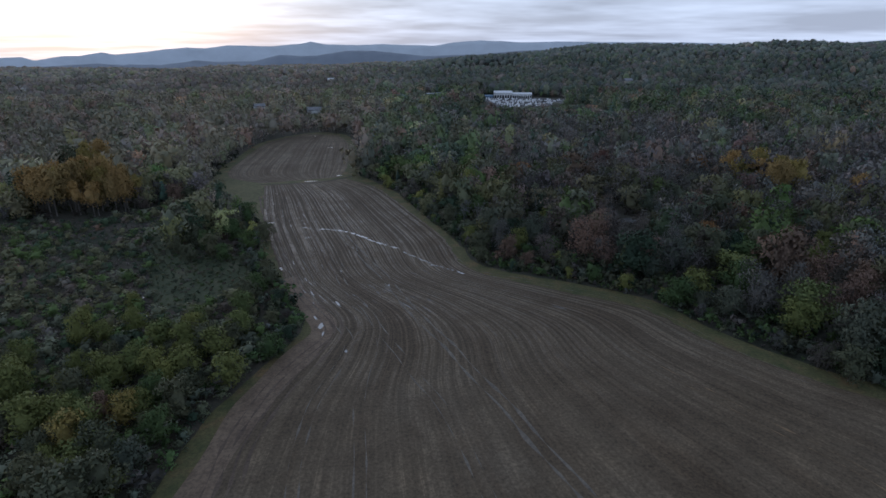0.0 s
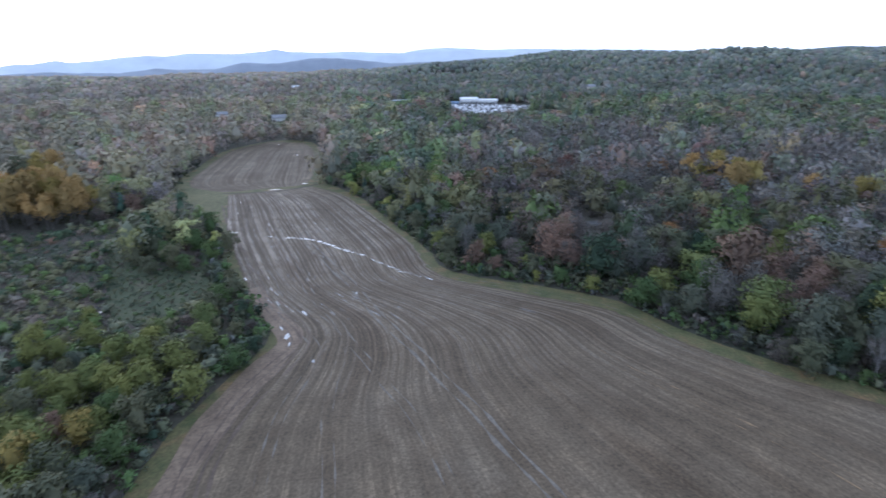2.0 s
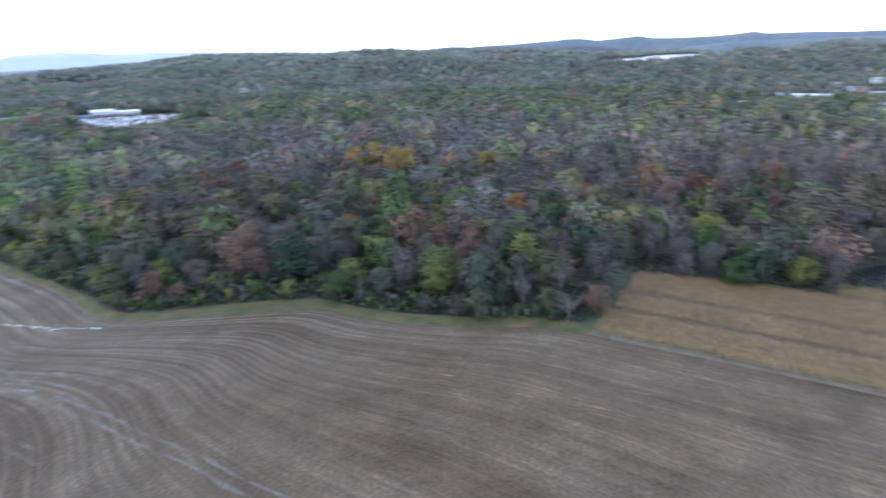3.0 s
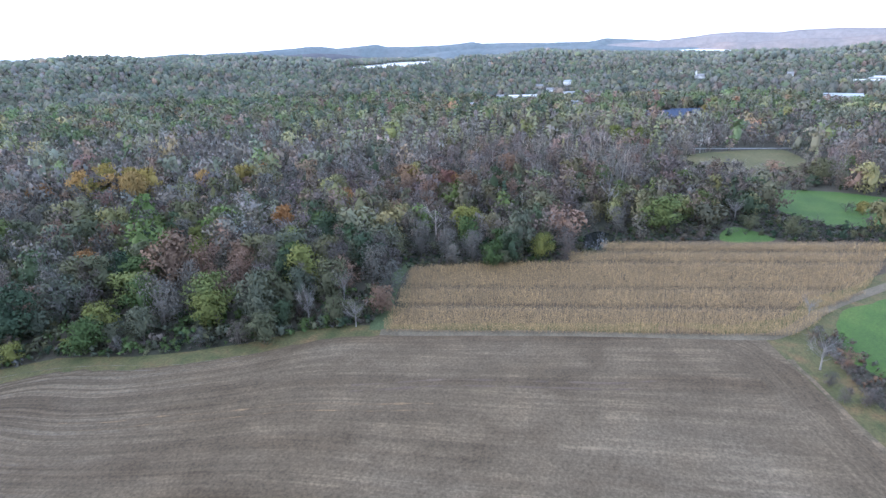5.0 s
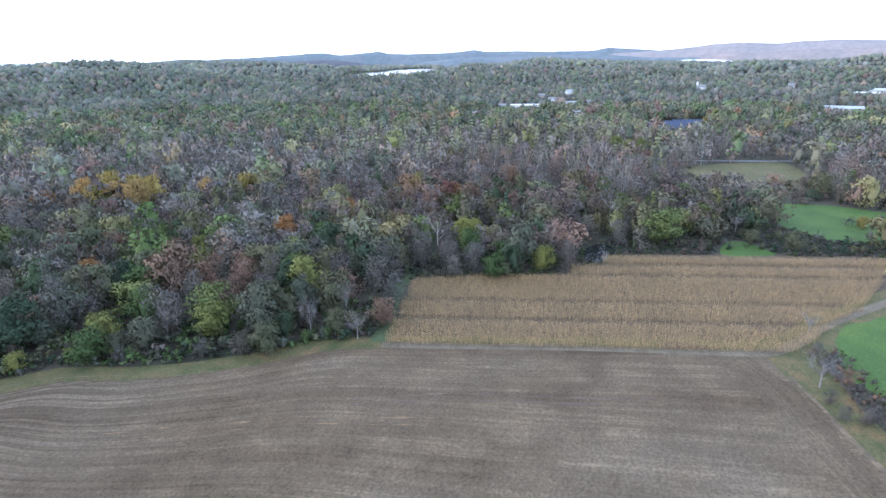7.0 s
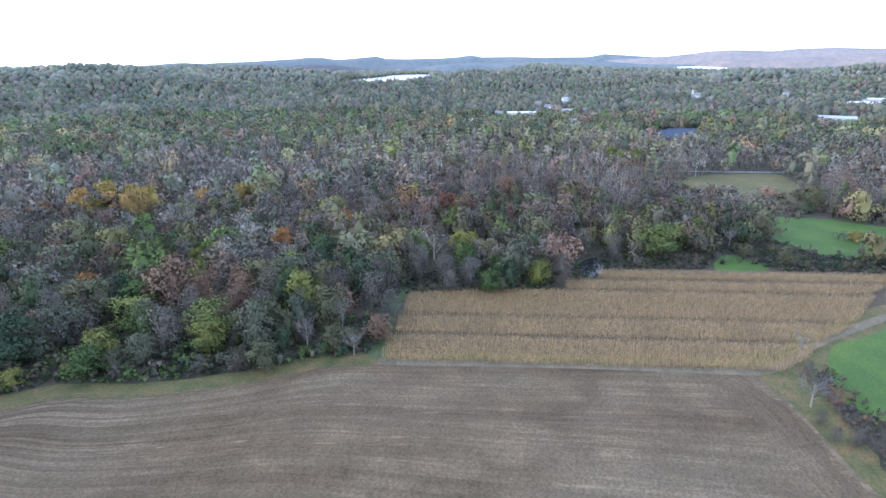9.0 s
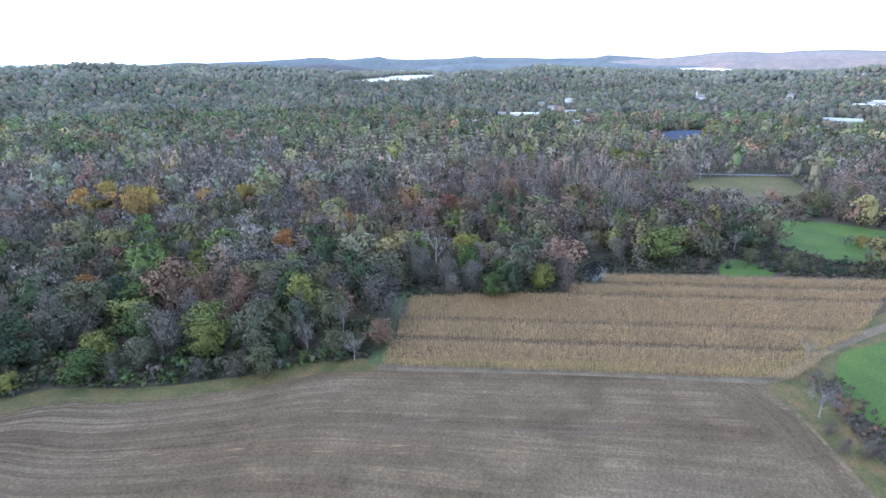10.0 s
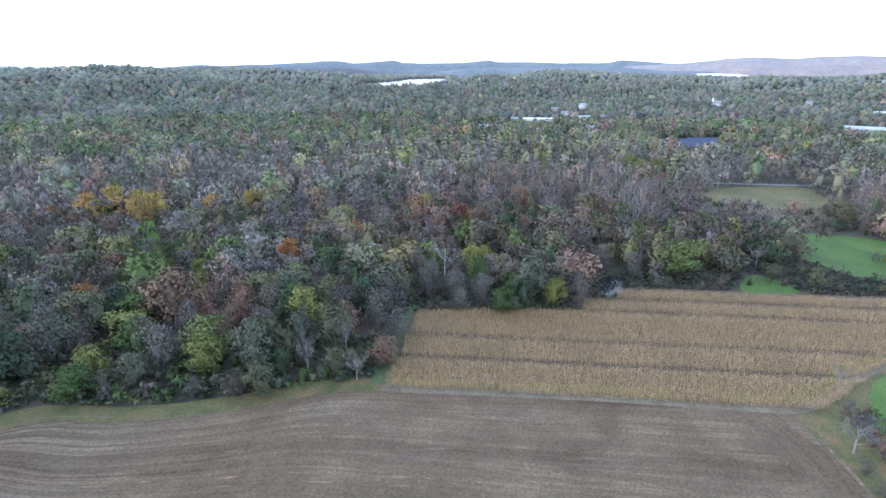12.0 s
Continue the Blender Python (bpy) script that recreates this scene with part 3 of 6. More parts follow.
def lobe_plan(g, lobes, base, small=0.13, large=0.27):
    """Centres and radii of the clumps that make up one uneven crown of height 1 and width 1."""
    lean = g.uniform(-0.09, 0.09, 2)
    waist = g.uniform(0.35, 0.62)
    out = []
    tries = 0
    while len(out) < lobes and tries < 900:
        tries += 1
        t = g.uniform(0, 1) ** 0.85
        rad = g.uniform(small, large) * (1.05 - 0.35 * t)
        prof = math.sqrt(max(0.03, 1 - ((t - waist) / (waist + 0.08 if t < waist else 1.04 - waist)) ** 2))
        an = g.uniform(0, 2 * math.pi)
        reach = prof * 0.5 * g.uniform(0.35, 1.12)
        reach = max(0.0, min(reach, 0.52) - rad * 0.7)
        c = np.array((math.cos(an) * reach + lean[0] * t, math.sin(an) * reach + lean[1] * t, base + (1 - base) * t * 0.97))
        c[2] = min(max(c[2], base + rad * 0.55), 1 - rad * 0.75)
        if all(np.linalg.norm(c - q) > 0.62 * min(rad, r) for q, r in out):
            out.append((c, rad))
    return out


def heart(g, base, wide, level=1):
    """The dense inside of a crown, which the outer leaves hide."""
    v, f = ICO[level]
    return np.array((0, 0, base + (1 - base) * 0.46)) + v * (wide, wide, (1 - base) * 0.33) * g.uniform(0.86, 1.14, (len(v), 1)), f


def crown_leafy(g, lobes, cards, size, base=0.22, core=0.3, small=0.13, large=0.27):
    """A crown of overlapping leafy clumps of many sizes, with gaps between them."""
    parts = [heart(g, max(base, 0.0), core)]
    plan = lobe_plan(g, lobes, base, small, large)
    for c, rad in plan:
        n = int(cards * (rad / large) ** 1.6) + 2
        d = g.normal(0, 1, (n, 3))
        d[:, 2] = np.abs(d[:, 2]) * g.choice([1, 1, 1, -0.7], n)
        d /= np.linalg.norm(d, axis=1)[:, None]
        parts.append(leaf_cards(c + d * (rad, rad, rad * 0.85) * g.uniform(0.5, 1.12, (n, 1)), d, size, g))
    return soft(join(parts), plan)


def crown_thin(g, lobes, specks, size, stems, width, base=0.3, branches=5):
    """A thin or leafless crown: clumps of fine twigs and last leaves on slim rising stems, open enough to see through."""
    plan = lobe_plan(g, lobes, base, 0.14, 0.26)
    parts = []
    foot = np.column_stack([g.uniform(-0.05, 0.05, (stems, 2)), np.zeros(stems)])
    joints = foot * (2.4, 2.4, 0) + np.column_stack([g.normal(0, 0.03, (stems, 2)), g.uniform(base * 0.8, base + 0.18, stems)])
    parts.append(slivers(foot, joints, width * 1.6, g))
    for c, rad in plan:
        n = max(3, int(specks * (rad / 0.2) ** 2))
        d = g.normal(0, 1, (n, 3))
        d /= np.linalg.norm(d, axis=1)[:, None]
        q = c + d * rad * g.uniform(0.3, 1.1, (n, 1)) * (1, 1, 0.9)
        parts.append(leaf_cards(q, d, size, g))
        j = joints[int(g.integers(0, stems))]
        m = j * 0.45 + c * 0.55 + (0, 0, -rad * 0.3)
        tip = c + (0, 0, rad * 0.7)
        parts.append(slivers(np.array([j, m]), np.array([m + (m - j) * 0.15, tip]), width, g))
        if branches:
            e = g.normal(0, 1, (branches, 3)) + (0, 0, 0.7)
            e /= np.linalg.norm(e, axis=1)[:, None]
            parts.append(slivers(np.repeat(m[None], branches, 0), c + e * rad * 1.05, width * 0.7, g))
    return soft(join(parts), plan)


def crown_bare(g, limbs, twigs, width, spread=0.5, low=0.3, trunk=True):
    """Rising limbs that end in a haze of fine twigs."""
    parts = []
    ends = []
    for i in range(limbs):
        an, z0 = i * 2.4 + g.uniform(-0.4, 0.4), g.uniform(low, 0.62)
        reach, z1 = spread * g.uniform(0.55, 0.95), z0 + (1 - z0) * g.uniform(0.5, 0.95)
        a = np.array((0, 0, z0))
        m = np.array((math.cos(an) * reach * 0.55, math.sin(an) * reach * 0.55, z0 + (z1 - z0) * 0.45))
        e = np.array((math.cos(an) * reach, math.sin(an) * reach, z1))
        parts.append(tube([a, m, e], [width * 2.2, width * 1.4, width * 0.5], 3))
        ends += [(a * 0.5 + m * 0.5), m, m, (m + e) / 2, (m + e) / 2, e, e]
    ends += [np.array((0, 0, 0.72)), np.array((0, 0, 0.85))]
    ends = np.array(ends)
    pick = ends[g.integers(0, len(ends), twigs)]
    d = g.normal(0, 1, (twigs, 3)) + pick * (1.6, 1.6, 0) + (0, 0, 0.75)
    d /= np.linalg.norm(d, axis=1)[:, None]
    a = pick + g.normal(0, 0.03, (twigs, 3))
    parts.append(slivers(a, a + d * g.uniform(0.08, 0.22, (twigs, 1)), width * 0.75, g))
    if trunk:
        parts.append(tube([(0, 0, 0), (0.01, 0, 0.4), (0, 0.01, 0.9)], [width * 3, width * 2.4, width], 4))
    return soft(join(parts))


def crown_needle(g, layers, per, size, base=0.1, droop=0.25):
    """Whorls of drooping needled boughs, narrowing to the top."""
    parts = []
    for i in range(layers):
        t = i / layers
        z, rad = base + (1 - base) * t, 0.5 * (1 - t) ** 0.8 + 0.03
        for k in range(per):
            an = 2 * math.pi * k / per + i * 0.7 + g.uniform(-0.3, 0.3)
            r = rad * g.uniform(0.7, 1.1)
            w = r * 0.45 + size * 0.4
            c, s = math.cos(an), math.sin(an)
            v = np.array([(0, 0, z + 0.05), (c * r * 0.6 - s * w, s * r * 0.6 + c * w, z - droop * r * 0.3), (c * r, s * r, z - droop * r), (c * r * 0.6 + s * w, s * r * 0.6 - c * w, z - droop * r * 0.3)])
            parts.append((v, np.array([(0, 1, 2), (0, 2, 3)])))
    parts.append((np.array([(-0.012, 0, 0), (0.012, 0, 0), (0, 0.01, 1.0)]), np.array([(0, 1, 2)])))
    return soft(join(parts))


def trunk_shape(g, limbs=4, height=0.75, r=0.022):
    parts = [tube([(0, 0, -0.03), (0.004, 0, 0.06), (0.012, 0.008, height * 0.5), (0.0, 0.015, height)], [r * 1.5, r, r * 0.75, r * 0.3], 7)]
    for i in range(limbs):
        an, z0 = i * 2.4 + g.uniform(0, 1), g.uniform(0.25, 0.5)
        c, s = math.cos(an), math.sin(an)
        parts.append(tube([(0, 0, z0), (c * 0.12, s * 0.12, z0 + 0.1), (c * 0.28, s * 0.28, z0 + 0.26)], [r * 0.6, r * 0.42, r * 0.15], 4))
    return join(parts)


def scatter_mesh(name, shapes, place, mat=M_LEAF, smooth_faces=True):
    """One mesh of many plants. place: columns x, y, z, width, height, r, g, b."""
    vs, fs, ts_, ns, n = [], [], [], [], 0
    pick = rng.integers(0, len(shapes), len(place))
    for i, (v, f, *nv) in enumerate(shapes):
        p = place[pick == i]
        if not len(p):
            continue
        an = rng.uniform(0, 2 * math.pi, len(p))
        c, s = np.cos(an)[:, None], np.sin(an)[:, None]
        x, y, z = v[:, 0], v[:, 1], v[:, 2]
        w, h = p[:, 3:4], p[:, 4:5]
        out = np.stack([p[:, 0:1] + (c * x - s * y) * w, p[:, 1:2] + (s * x + c * y) * w, p[:, 2:3] + z * h], -1)
        vs.append(out.reshape(-1, 3))
        fs.append((f[None] + (np.arange(len(p)) * len(v))[:, None, None] + n).reshape(-1, f.shape[1]))
        ts_.append(np.repeat(p[:, 5:8], len(v), 0))
        if nv:
            q = nv[0]
            ns.append(np.stack([c * q[:, 0] - s * q[:, 1], s * q[:, 0] + c * q[:, 1], np.repeat(q[None, :, 2], len(p), 0)], -1).reshape(-1, 3))
        n += len(p) * len(v)
    return np_mesh(name, np.concatenate(vs), np.concatenate(fs), [mat], tints=np.concatenate(ts_), smooth_faces=smooth_faces, normals=np.concatenate(ns) if ns else None)


def family(kind):
    if kind in ("grey", "mauve", "brown", "salmon"):
        return "puff"
    if kind == "bare":
        return "bare"
    return "needle" if kind in ("pine", "larch") else "leafy"


# ---- which trees stand where ----
TREES = {
    "green": [(163, 145, 13, 15), (182, 76, 9, 8), (187, 73, 9, 9), (87, 147, 12, 15.5), (129, 129, 13, 12.7), (166, 73, 9, 9.3), (299, 63, 13, 13.5), (16, 234, 10, 11.1), (39, 185, 7, 19.5), (48, 160, 6, 11.7), (-82, 221, 10, 13.2), (-57, 151, 7, 11.3), (-52, 125, 8, 7.8), (-63, 80, 6, 10.6), (-81, 201, 9, 12.5), (-72, 189, 8, 11.5), (-77, 180, 7, 9.5), (-86, 190, 8, 11.0), (-55, 136, 8, 7.5), (-64, 128, 8, 6.5)],
    "ygreen": [(200, 102, 9, 13), (206, 97, 9, 11), (214, 246, 11, 9), (135, 182, 10, 8), (91, 125, 11, 13.3), (120, 164, 13, 9.1), (194, 97, 13, 18.1), (181, 60, 9, 10.8), (27, 188, 9, 13.5), (10, 198, 7, 13.6), (-193, 306, 16, 17.9), (-63, 118, 9, 11.3), (-64, 73, 7, 5.7), (-97, 134, 5, 9.6), (-89, 142, 5, 7.8), (-90, 98, 8, 9.6), (455, 87, 16, 20.2), (462, 71, 16, 20.4), (442, 76, 16, 19.6)],
    "dgreen": [(154, 136, 15, 16.0), (115, 187, 13, 12.2), (173, 68, 11, 9.5), (-193, 246, 14, 20.7), (-46, 131, 5, 10.0), (-39, 123, 5, 9.5), (-48, 144, 5, 12.6), (-72, 81, 7, 12.4)],
    "olive": [(137, 122, 13, 14), (137, 121, 15, 14.4), (118, 105, 14, 13.6), (91, 105, 9, 11.4), (107, 95, 9, 6.7), (169, 69, 6, 6.3), (275, 103, 15, 9.7), (89, 190, 10, 10.5), (160, 108, 11, 13.1), (2, 221, 9, 15.0), (85, 282, 12, 14.7), (13, 178, 6, 13.4), (40, 167, 6, 14.0), (-202, 298, 16, 19.8), (-83, 184, 9, 13.8), (-93, 195, 9, 10.7), (-97, 187, 7, 9.5), (-88, 178, 7, 8.0), (-68, 199, 8, 10.0), (-57, 145, 7, 7.0), (-70, 118, 8, 6.5), (-122, 257, 9, 12.6), (-54, 114, 9, 10.8), (-47, 103, 9, 8.5), (-58, 105, 9, 10.3), (-80, 88, 9, 10.3), (-74, 88, 8, 11.4), (-72, 104, 8, 7.7), (-61, 92, 7, 8.4), (246, -22, 9, 11.1), (248, -7, 7, 13.9), (360, -42, 14, 23.9)],
    "orange": [(254, 131, 13, 9), (167, 169, 10, 9), (162, 162, 14, 10.2), (98, 190, 11, 8.6), (223, 234, 15, 12.7), (200, 160, 13, 7.3), (142, 305, 14, 14.7), (44, 294, 12, 11.9)],
    "rust": [(244, 135, 13, 11), (261, 124, 13, 11), (259, 108, 13, 10), (214, 306, 12, 10), (119, 87, 9, 11.3), (122, 143, 12, 8.5), (245, 120, 15, 15.0), (299, 118, 16, 17.6), (125, 148, 12, 9.9), (-146, 246, 14, 12.7), (-127, 255, 10, 11.4), (-68, 91, 7, 5.7)],
    "grey": [(193, 54, 10, 15), (161, 85, 10, 13), (130, 91, 13, 16), (174, 85, 10, 12), (133, 93, 13, 16.8), (136, 102, 14, 13.5), (116, 260, 13, 18.7), (101, 181, 12, 13.8), (134, 187, 13, 17.8), (168, 81, 12, 16.9), (167, 91, 12, 12.9), (171, 66, 5, 4.6), (225, 164, 15, 15.3), (225, 54, 12, 18.1), (222, 41, 12, 15.2), (175, 106, 12, 13.7), (119, 115, 12, 9.5), (-15, 270, 10, 16.6)],
    "bare": [(104, 101, 12, 6.7), (104, 105, 13, 6.8), (116, 98, 13, 6.1), (109, 89, 8, 8.3), (77, 178, 10, 15.2), (138, -21, 9, 10.0), (168, -21, 6, 5.9), (261, -1, 10, 17.5)],
    "mauve": [(79, 158, 11, 15.0), (110, 125, 13, 14.2), (184, 51, 11, 16.3), (79, 156, 10, 13.1), (125, -24, 4, 9.4), (131, -22, 4, 8.1), (126, -28, 5, 9.5), (155, -22, 4, 7.4), (229, 10, 6, 12.9)],
    "salmon": [(222, 164, 14, 11), (223, 153, 14, 10), (231, 146, 14, 11), (249, 96, 13, 10), (274, 43, 10, 9), (141, -26.5, 5.5, 4.2), (106, 224, 14, 23.2), (110, 152, 13, 11.6), (106, 138, 12, 11.8), (226, 131, 15, 11.5), (110, 233, 13, 17.2), (114, 153, 13, 16.3)],
    "yellow": [(161, 289, 17, 19.8), (169, 281, 18, 19.6), (251, 154, 15, 9.7), (213, 242, 16, 14.1), (294, -51, 6, 16.6), (682, 37, 14, 11.9)],
    "gold": [(167, 262, 17, 18.6), (198, 253, 15, 12.6), (-171, 247, 16, 18.2), (-150, 243, 15, 14.3), (-177, 239, 15, 19.7), (-164, 255, 17, 20.1), (-158, 238, 13, 15.5), (-184, 252, 15, 18.0)],
    "willow": [(175, 68, 4.5, 5.5), (187, 61, 8, 9), (182, 54, 3, 4), (92, 156, 11, 17), (95, 130, 13, 15), (144, 143, 12, 12), (120, 106, 14, 12), (232, 25, 16, 21)],
    "red": [(247, 131, 15, 10.8), (272, 44, 12, 9.8), (94, 323, 14, 18.5)],
}


def far_noise(x, y, wave, seed):
    g = np.random.default_rng(seed)
    out = np.zeros(np.shape(x))
    for i in range(6):
        a, p = g.uniform(0, 6.28), g.uniform(0, 6.28)
        k = 6.28 / wave * g.uniform(0.6, 1.6)
        out += np.sin((x * math.cos(a) + y * math.sin(a)) * k + p)
    return out / 6


CLEAR = [VERGE, [(-103, 290), (-60, 305), (-52, 330), (-60, 385), (-70, 440), (-86, 480), (-118, 490), (-142, 440), (-140, 375), (-134, 318)],
         [(108, 84), (142, 98), (158, 98), (196, 44), (214, 38), (262, -62), (230, -100), (150, -24)],
         [(138, -34), (155, -24), (176, -27), (192, -40), (230, -60), (240, -110), (120, -90)],
         [(328, -8), (341, -42), (337, -66), (332, -108), (290, -100), (281, -62), (264, -44), (275, -24), (288, -16), (306, -13)],
         [(250, 4), (250, -8), (238, -20), (228, 4)], [(400, 34), (436, 23), (472, -22), (453, -34), (412, -40), (385, -32), (382, -8), (388, 22)],
         [(440, 60), (446, 64), (486, -30), (476, -34)], [(598, 86), (690, 106), (762, 42), (668, 27)],
         [(52, 690), (74, 672), (112, 672), (150, 690), (165, 760), (245, 778), (245, 806), (150, 880), (60, 880), (45, 790)],
         [(-196, 226), (-152, 230), (-124, 256), (-104, 244), (-104, 190), (-64, 192), (-60, 165), (-45, 120), (-60, 60), (-120, 60), (-220, 150), (-240, 200)],
         [(-133, 324), (-101, 299), (-82, 246), (-92, 234), (-113, 260), (-128, 288)], [(196, 38), (222, 40), (230, 62), (200, 56)], [(236, 8), (252, 24), (244, 34), (228, 12)], [(66, 196), (80, 200), (87, 230), (75, 233), (68, 215)], [(250, 6), (262, -2), (284, -16), (268, -40), (262, -62), (240, -20)]]
# houses and halls in the woods: place and half width
PLOTS = [(880, 318, 28), (735, 345, 13), (947, 262, 14), (1092, 304, 10), (960, 235, 9), (860, 350, 9), (792, 209, 8), (985, 305, 10), (1030, 340, 10), (918, -115, 27), (1164, -182, 26), (1240, -205, 16), (1295, -222, 18), (1209, 76, 11), (1322, -77, 10),
         (-140, 612, 9), (-215, 660, 9), (-14, 846, 14), (-59, 805, 12), (-240, 1216, 12), (-236, 1286, 11), (-188, 1315, 12), (-139, 1332, 12), (331, 1022, 10), (-110, 1240, 11), (-500, 1500, 12), (690, 66, 26)]
LAKE = [(52.0, 1500), (54.2, 1719), (55.9, 2022), (57.5, 2604), (59.8, 2913), (61.1, 2913), (61.1, 2387), (59.4, 1535), (57, 1386), (55.3, 1343), (54.2, 1386), (52.3, 1456)]




def open_ground(x, y, margin=0.0):
    blocked = np.zeros(np.shape(x), bool)
    for poly in CLEAR:
        blocked |= inside(poly, x, y)
    if margin:
        for poly in CLEAR[:4]:
            blocked |= gap_to(poly, x, y) < margin
    r, az = np.hypot(x, y), np.degrees(np.arctan2(x, y))
    blocked |= (x > 95) & (y < -4) & (r < 262)
    for px, py, half in PLOTS[:-1]:
        blocked |= np.hypot(x - px, y - py) < half * 0.8 + 6
    shore = [(q * math.sin(radians(a)), q * math.cos(radians(a))) for a, q in LAKE]
    brim = np.interp(az, SHORE_AZ, SHORE_R)
    return blocked | inside(shore, x, y) | ((az > 51.6) & (az < 61.4) & (r > brim - 26) & (r < brim + 12))


def lattice(r0, r1, az0, az1, cell):
    """Jittered points over a sector of the land."""
    k = np.arange(-r1, r1, cell)
    x, y = (q.ravel() for q in np.meshgrid(k, k))
    x, y = x + rng.uniform(-0.45, 0.45, x.shape) * cell, y + rng.uniform(-0.45, 0.45, x.shape) * cell
    r, az = np.hypot(x, y), np.degrees(np.arctan2(x, y))
    keep = (r > r0) & (r < r1) & (az > az0) & (az < az1)
    x, y = x[keep], y[keep]
    keep = ~open_ground(x, y)
    return x[keep], y[keep]


KINDS = ["green", "dgreen", "olive", "ygreen", "yellow", "orange", "rust", "red", "salmon", "grey", "mauve", "bare", "brown", "pine", "larch", "sage"]


def choose(x, y):
    """The kind of tree at each place: a leafless swamp wood beyond the field, mixed green woods round it."""
    r, az = np.hypot(x, y), np.degrees(np.arctan2(x, y))
    n1, n2 = far_noise(x, y, 130, 3), far_noise(x, y, 70, 5)
    w = np.zeros((len(KINDS), len(x)))
    col = {k: i for i, k in enumerate(KINDS)}
    swamp = smooth(0, 9, az) * (1 - smooth(100, 114, az)) * (1 - smooth(520, 640, r + 60 * n1 - 60 * smooth(70, 85, az)))
    west = 1 - smooth(-14, -2, az)
    mixed = np.clip(1 - swamp - 0.9 * west, 0, 1)
    for k, a, b, c in (("green", 0.04, 0.9, 0.2), ("dgreen", 0.05, 0.6, 0.2), ("olive", 0.1, 1.1, 0.9), ("ygreen", 0.05, 0.16, 0.12), ("yellow", 0.012, 0.03, 0.02), ("orange", 0.01, 0.03, 0.04), ("rust", 0.05, 0.2, 0.4),
                       ("red", 0.008, 0.04, 0.05), ("salmon", 0.2, 0.1, 0.15), ("grey", 0.9, 0.25, 0.3), ("mauve", 0.65, 0.2, 0.7), ("bare", 0.12, 0.02, 0.01), ("brown", 0.4, 0.3, 0.9), ("pine", 0.015, 0.3, 0.15), ("larch", 0.02, 0.04, 0.01), ("sage", 0.12, 0.5, 0.4)):
        w[col[k]] = swamp * a + mixed * b + west * c
    margin = swamp * (1 - smooth(260, 340, r))
    for k, a in (("green", 0.16), ("dgreen", 0.1), ("olive", 0.4), ("sage", 0.5), ("salmon", 0.12), ("brown", 0.2)):
        w[col[k]] += a * margin
    larch_zone = smooth(45, 52, az) * (1 - smooth(84, 88, az)) * smooth(370, 460, r + 40 * n2) * (1 - smooth(620, 720, r))
    w[col["larch"]] += 1.5 * larch_zone
    w[col["ygreen"]] += 0.25 * larch_zone
    w[col["olive"]] += 0.4 * larch_zone
    pine_zone = smooth(48, 53, az) * (1 - smooth(66, 70, az)) * smooth(620, 680, r) * (1 - smooth(900, 1000, r))
    w[col["pine"]] += 1.6 * pine_zone
    pale_zone = smooth(63, 67, az) * (1 - smooth(92, 96, az)) * smooth(285, 310, r) * (1 - smooth(420, 455, r + 20 * n2))
    w *= 1 - 0.55 * pale_zone
    w[col["bare"]] += 1.5 * pale_zone
    w[col["grey"]] += 1.2 * pale_zone
    w[col["salmon"]] += 0.2 * pale_zone
    for k in ("green", "dgreen", "pine"):
        w[col[k]] *= np.clip(1 + 1.6 * n1, 0.1, 3)
    for k in ("orange", "red", "rust", "yellow"):
        w[col[k]] *= np.clip(1 + 2.2 * n2, 0.05, 4)
    close = r < 340
    for k in ("yellow", "orange", "red"):
        w[col[k]] *= np.where(close, 0.12, 1.0)
    thicket = (x < -30) & (y < 215) & (y > 0)
    w *= np.where(thicket, 0.06, 1.0)
    for k, a in (("olive", 1.0), ("green", 0.4), ("dgreen", 0.15), ("ygreen", 1.0), ("sage", 0.5), ("grey", 0.15)):
        w[col[k]] += a * thicket
    brink = (gap_to(VERGE, x, y) < 22) * (r < 330)
    for k, a in (("green", 0.6), ("dgreen", 0.2), ("olive", 1.3), ("sage", 0.6), ("ygreen", 0.45)):
        w[col[k]] += a * brink
    w = np.cumsum(w / w.sum(0), 0)
    return (rng.uniform(0, 1, len(x))[None] > w).sum(0).clip(0, len(KINDS) - 1)


def low_growth(x, y):
    """Gardens and young growth before the houses, on the side of the fields."""
    low = np.zeros(np.shape(x), bool)
    for px, py, half in PLOTS:
        r = math.hypot(px, py)
        ux, uy = px / r, py / r
        along, across = x * ux + y * uy - r, x * uy - y * ux
        low |= (along > -120) & (along < 5) & (np.abs(across) < half * 0.9)
    return low


# pale tone that far leaf colours are mixed towards, in place of air haze
HAZE_TONE = np.array((0.162, 0.172, 0.162))


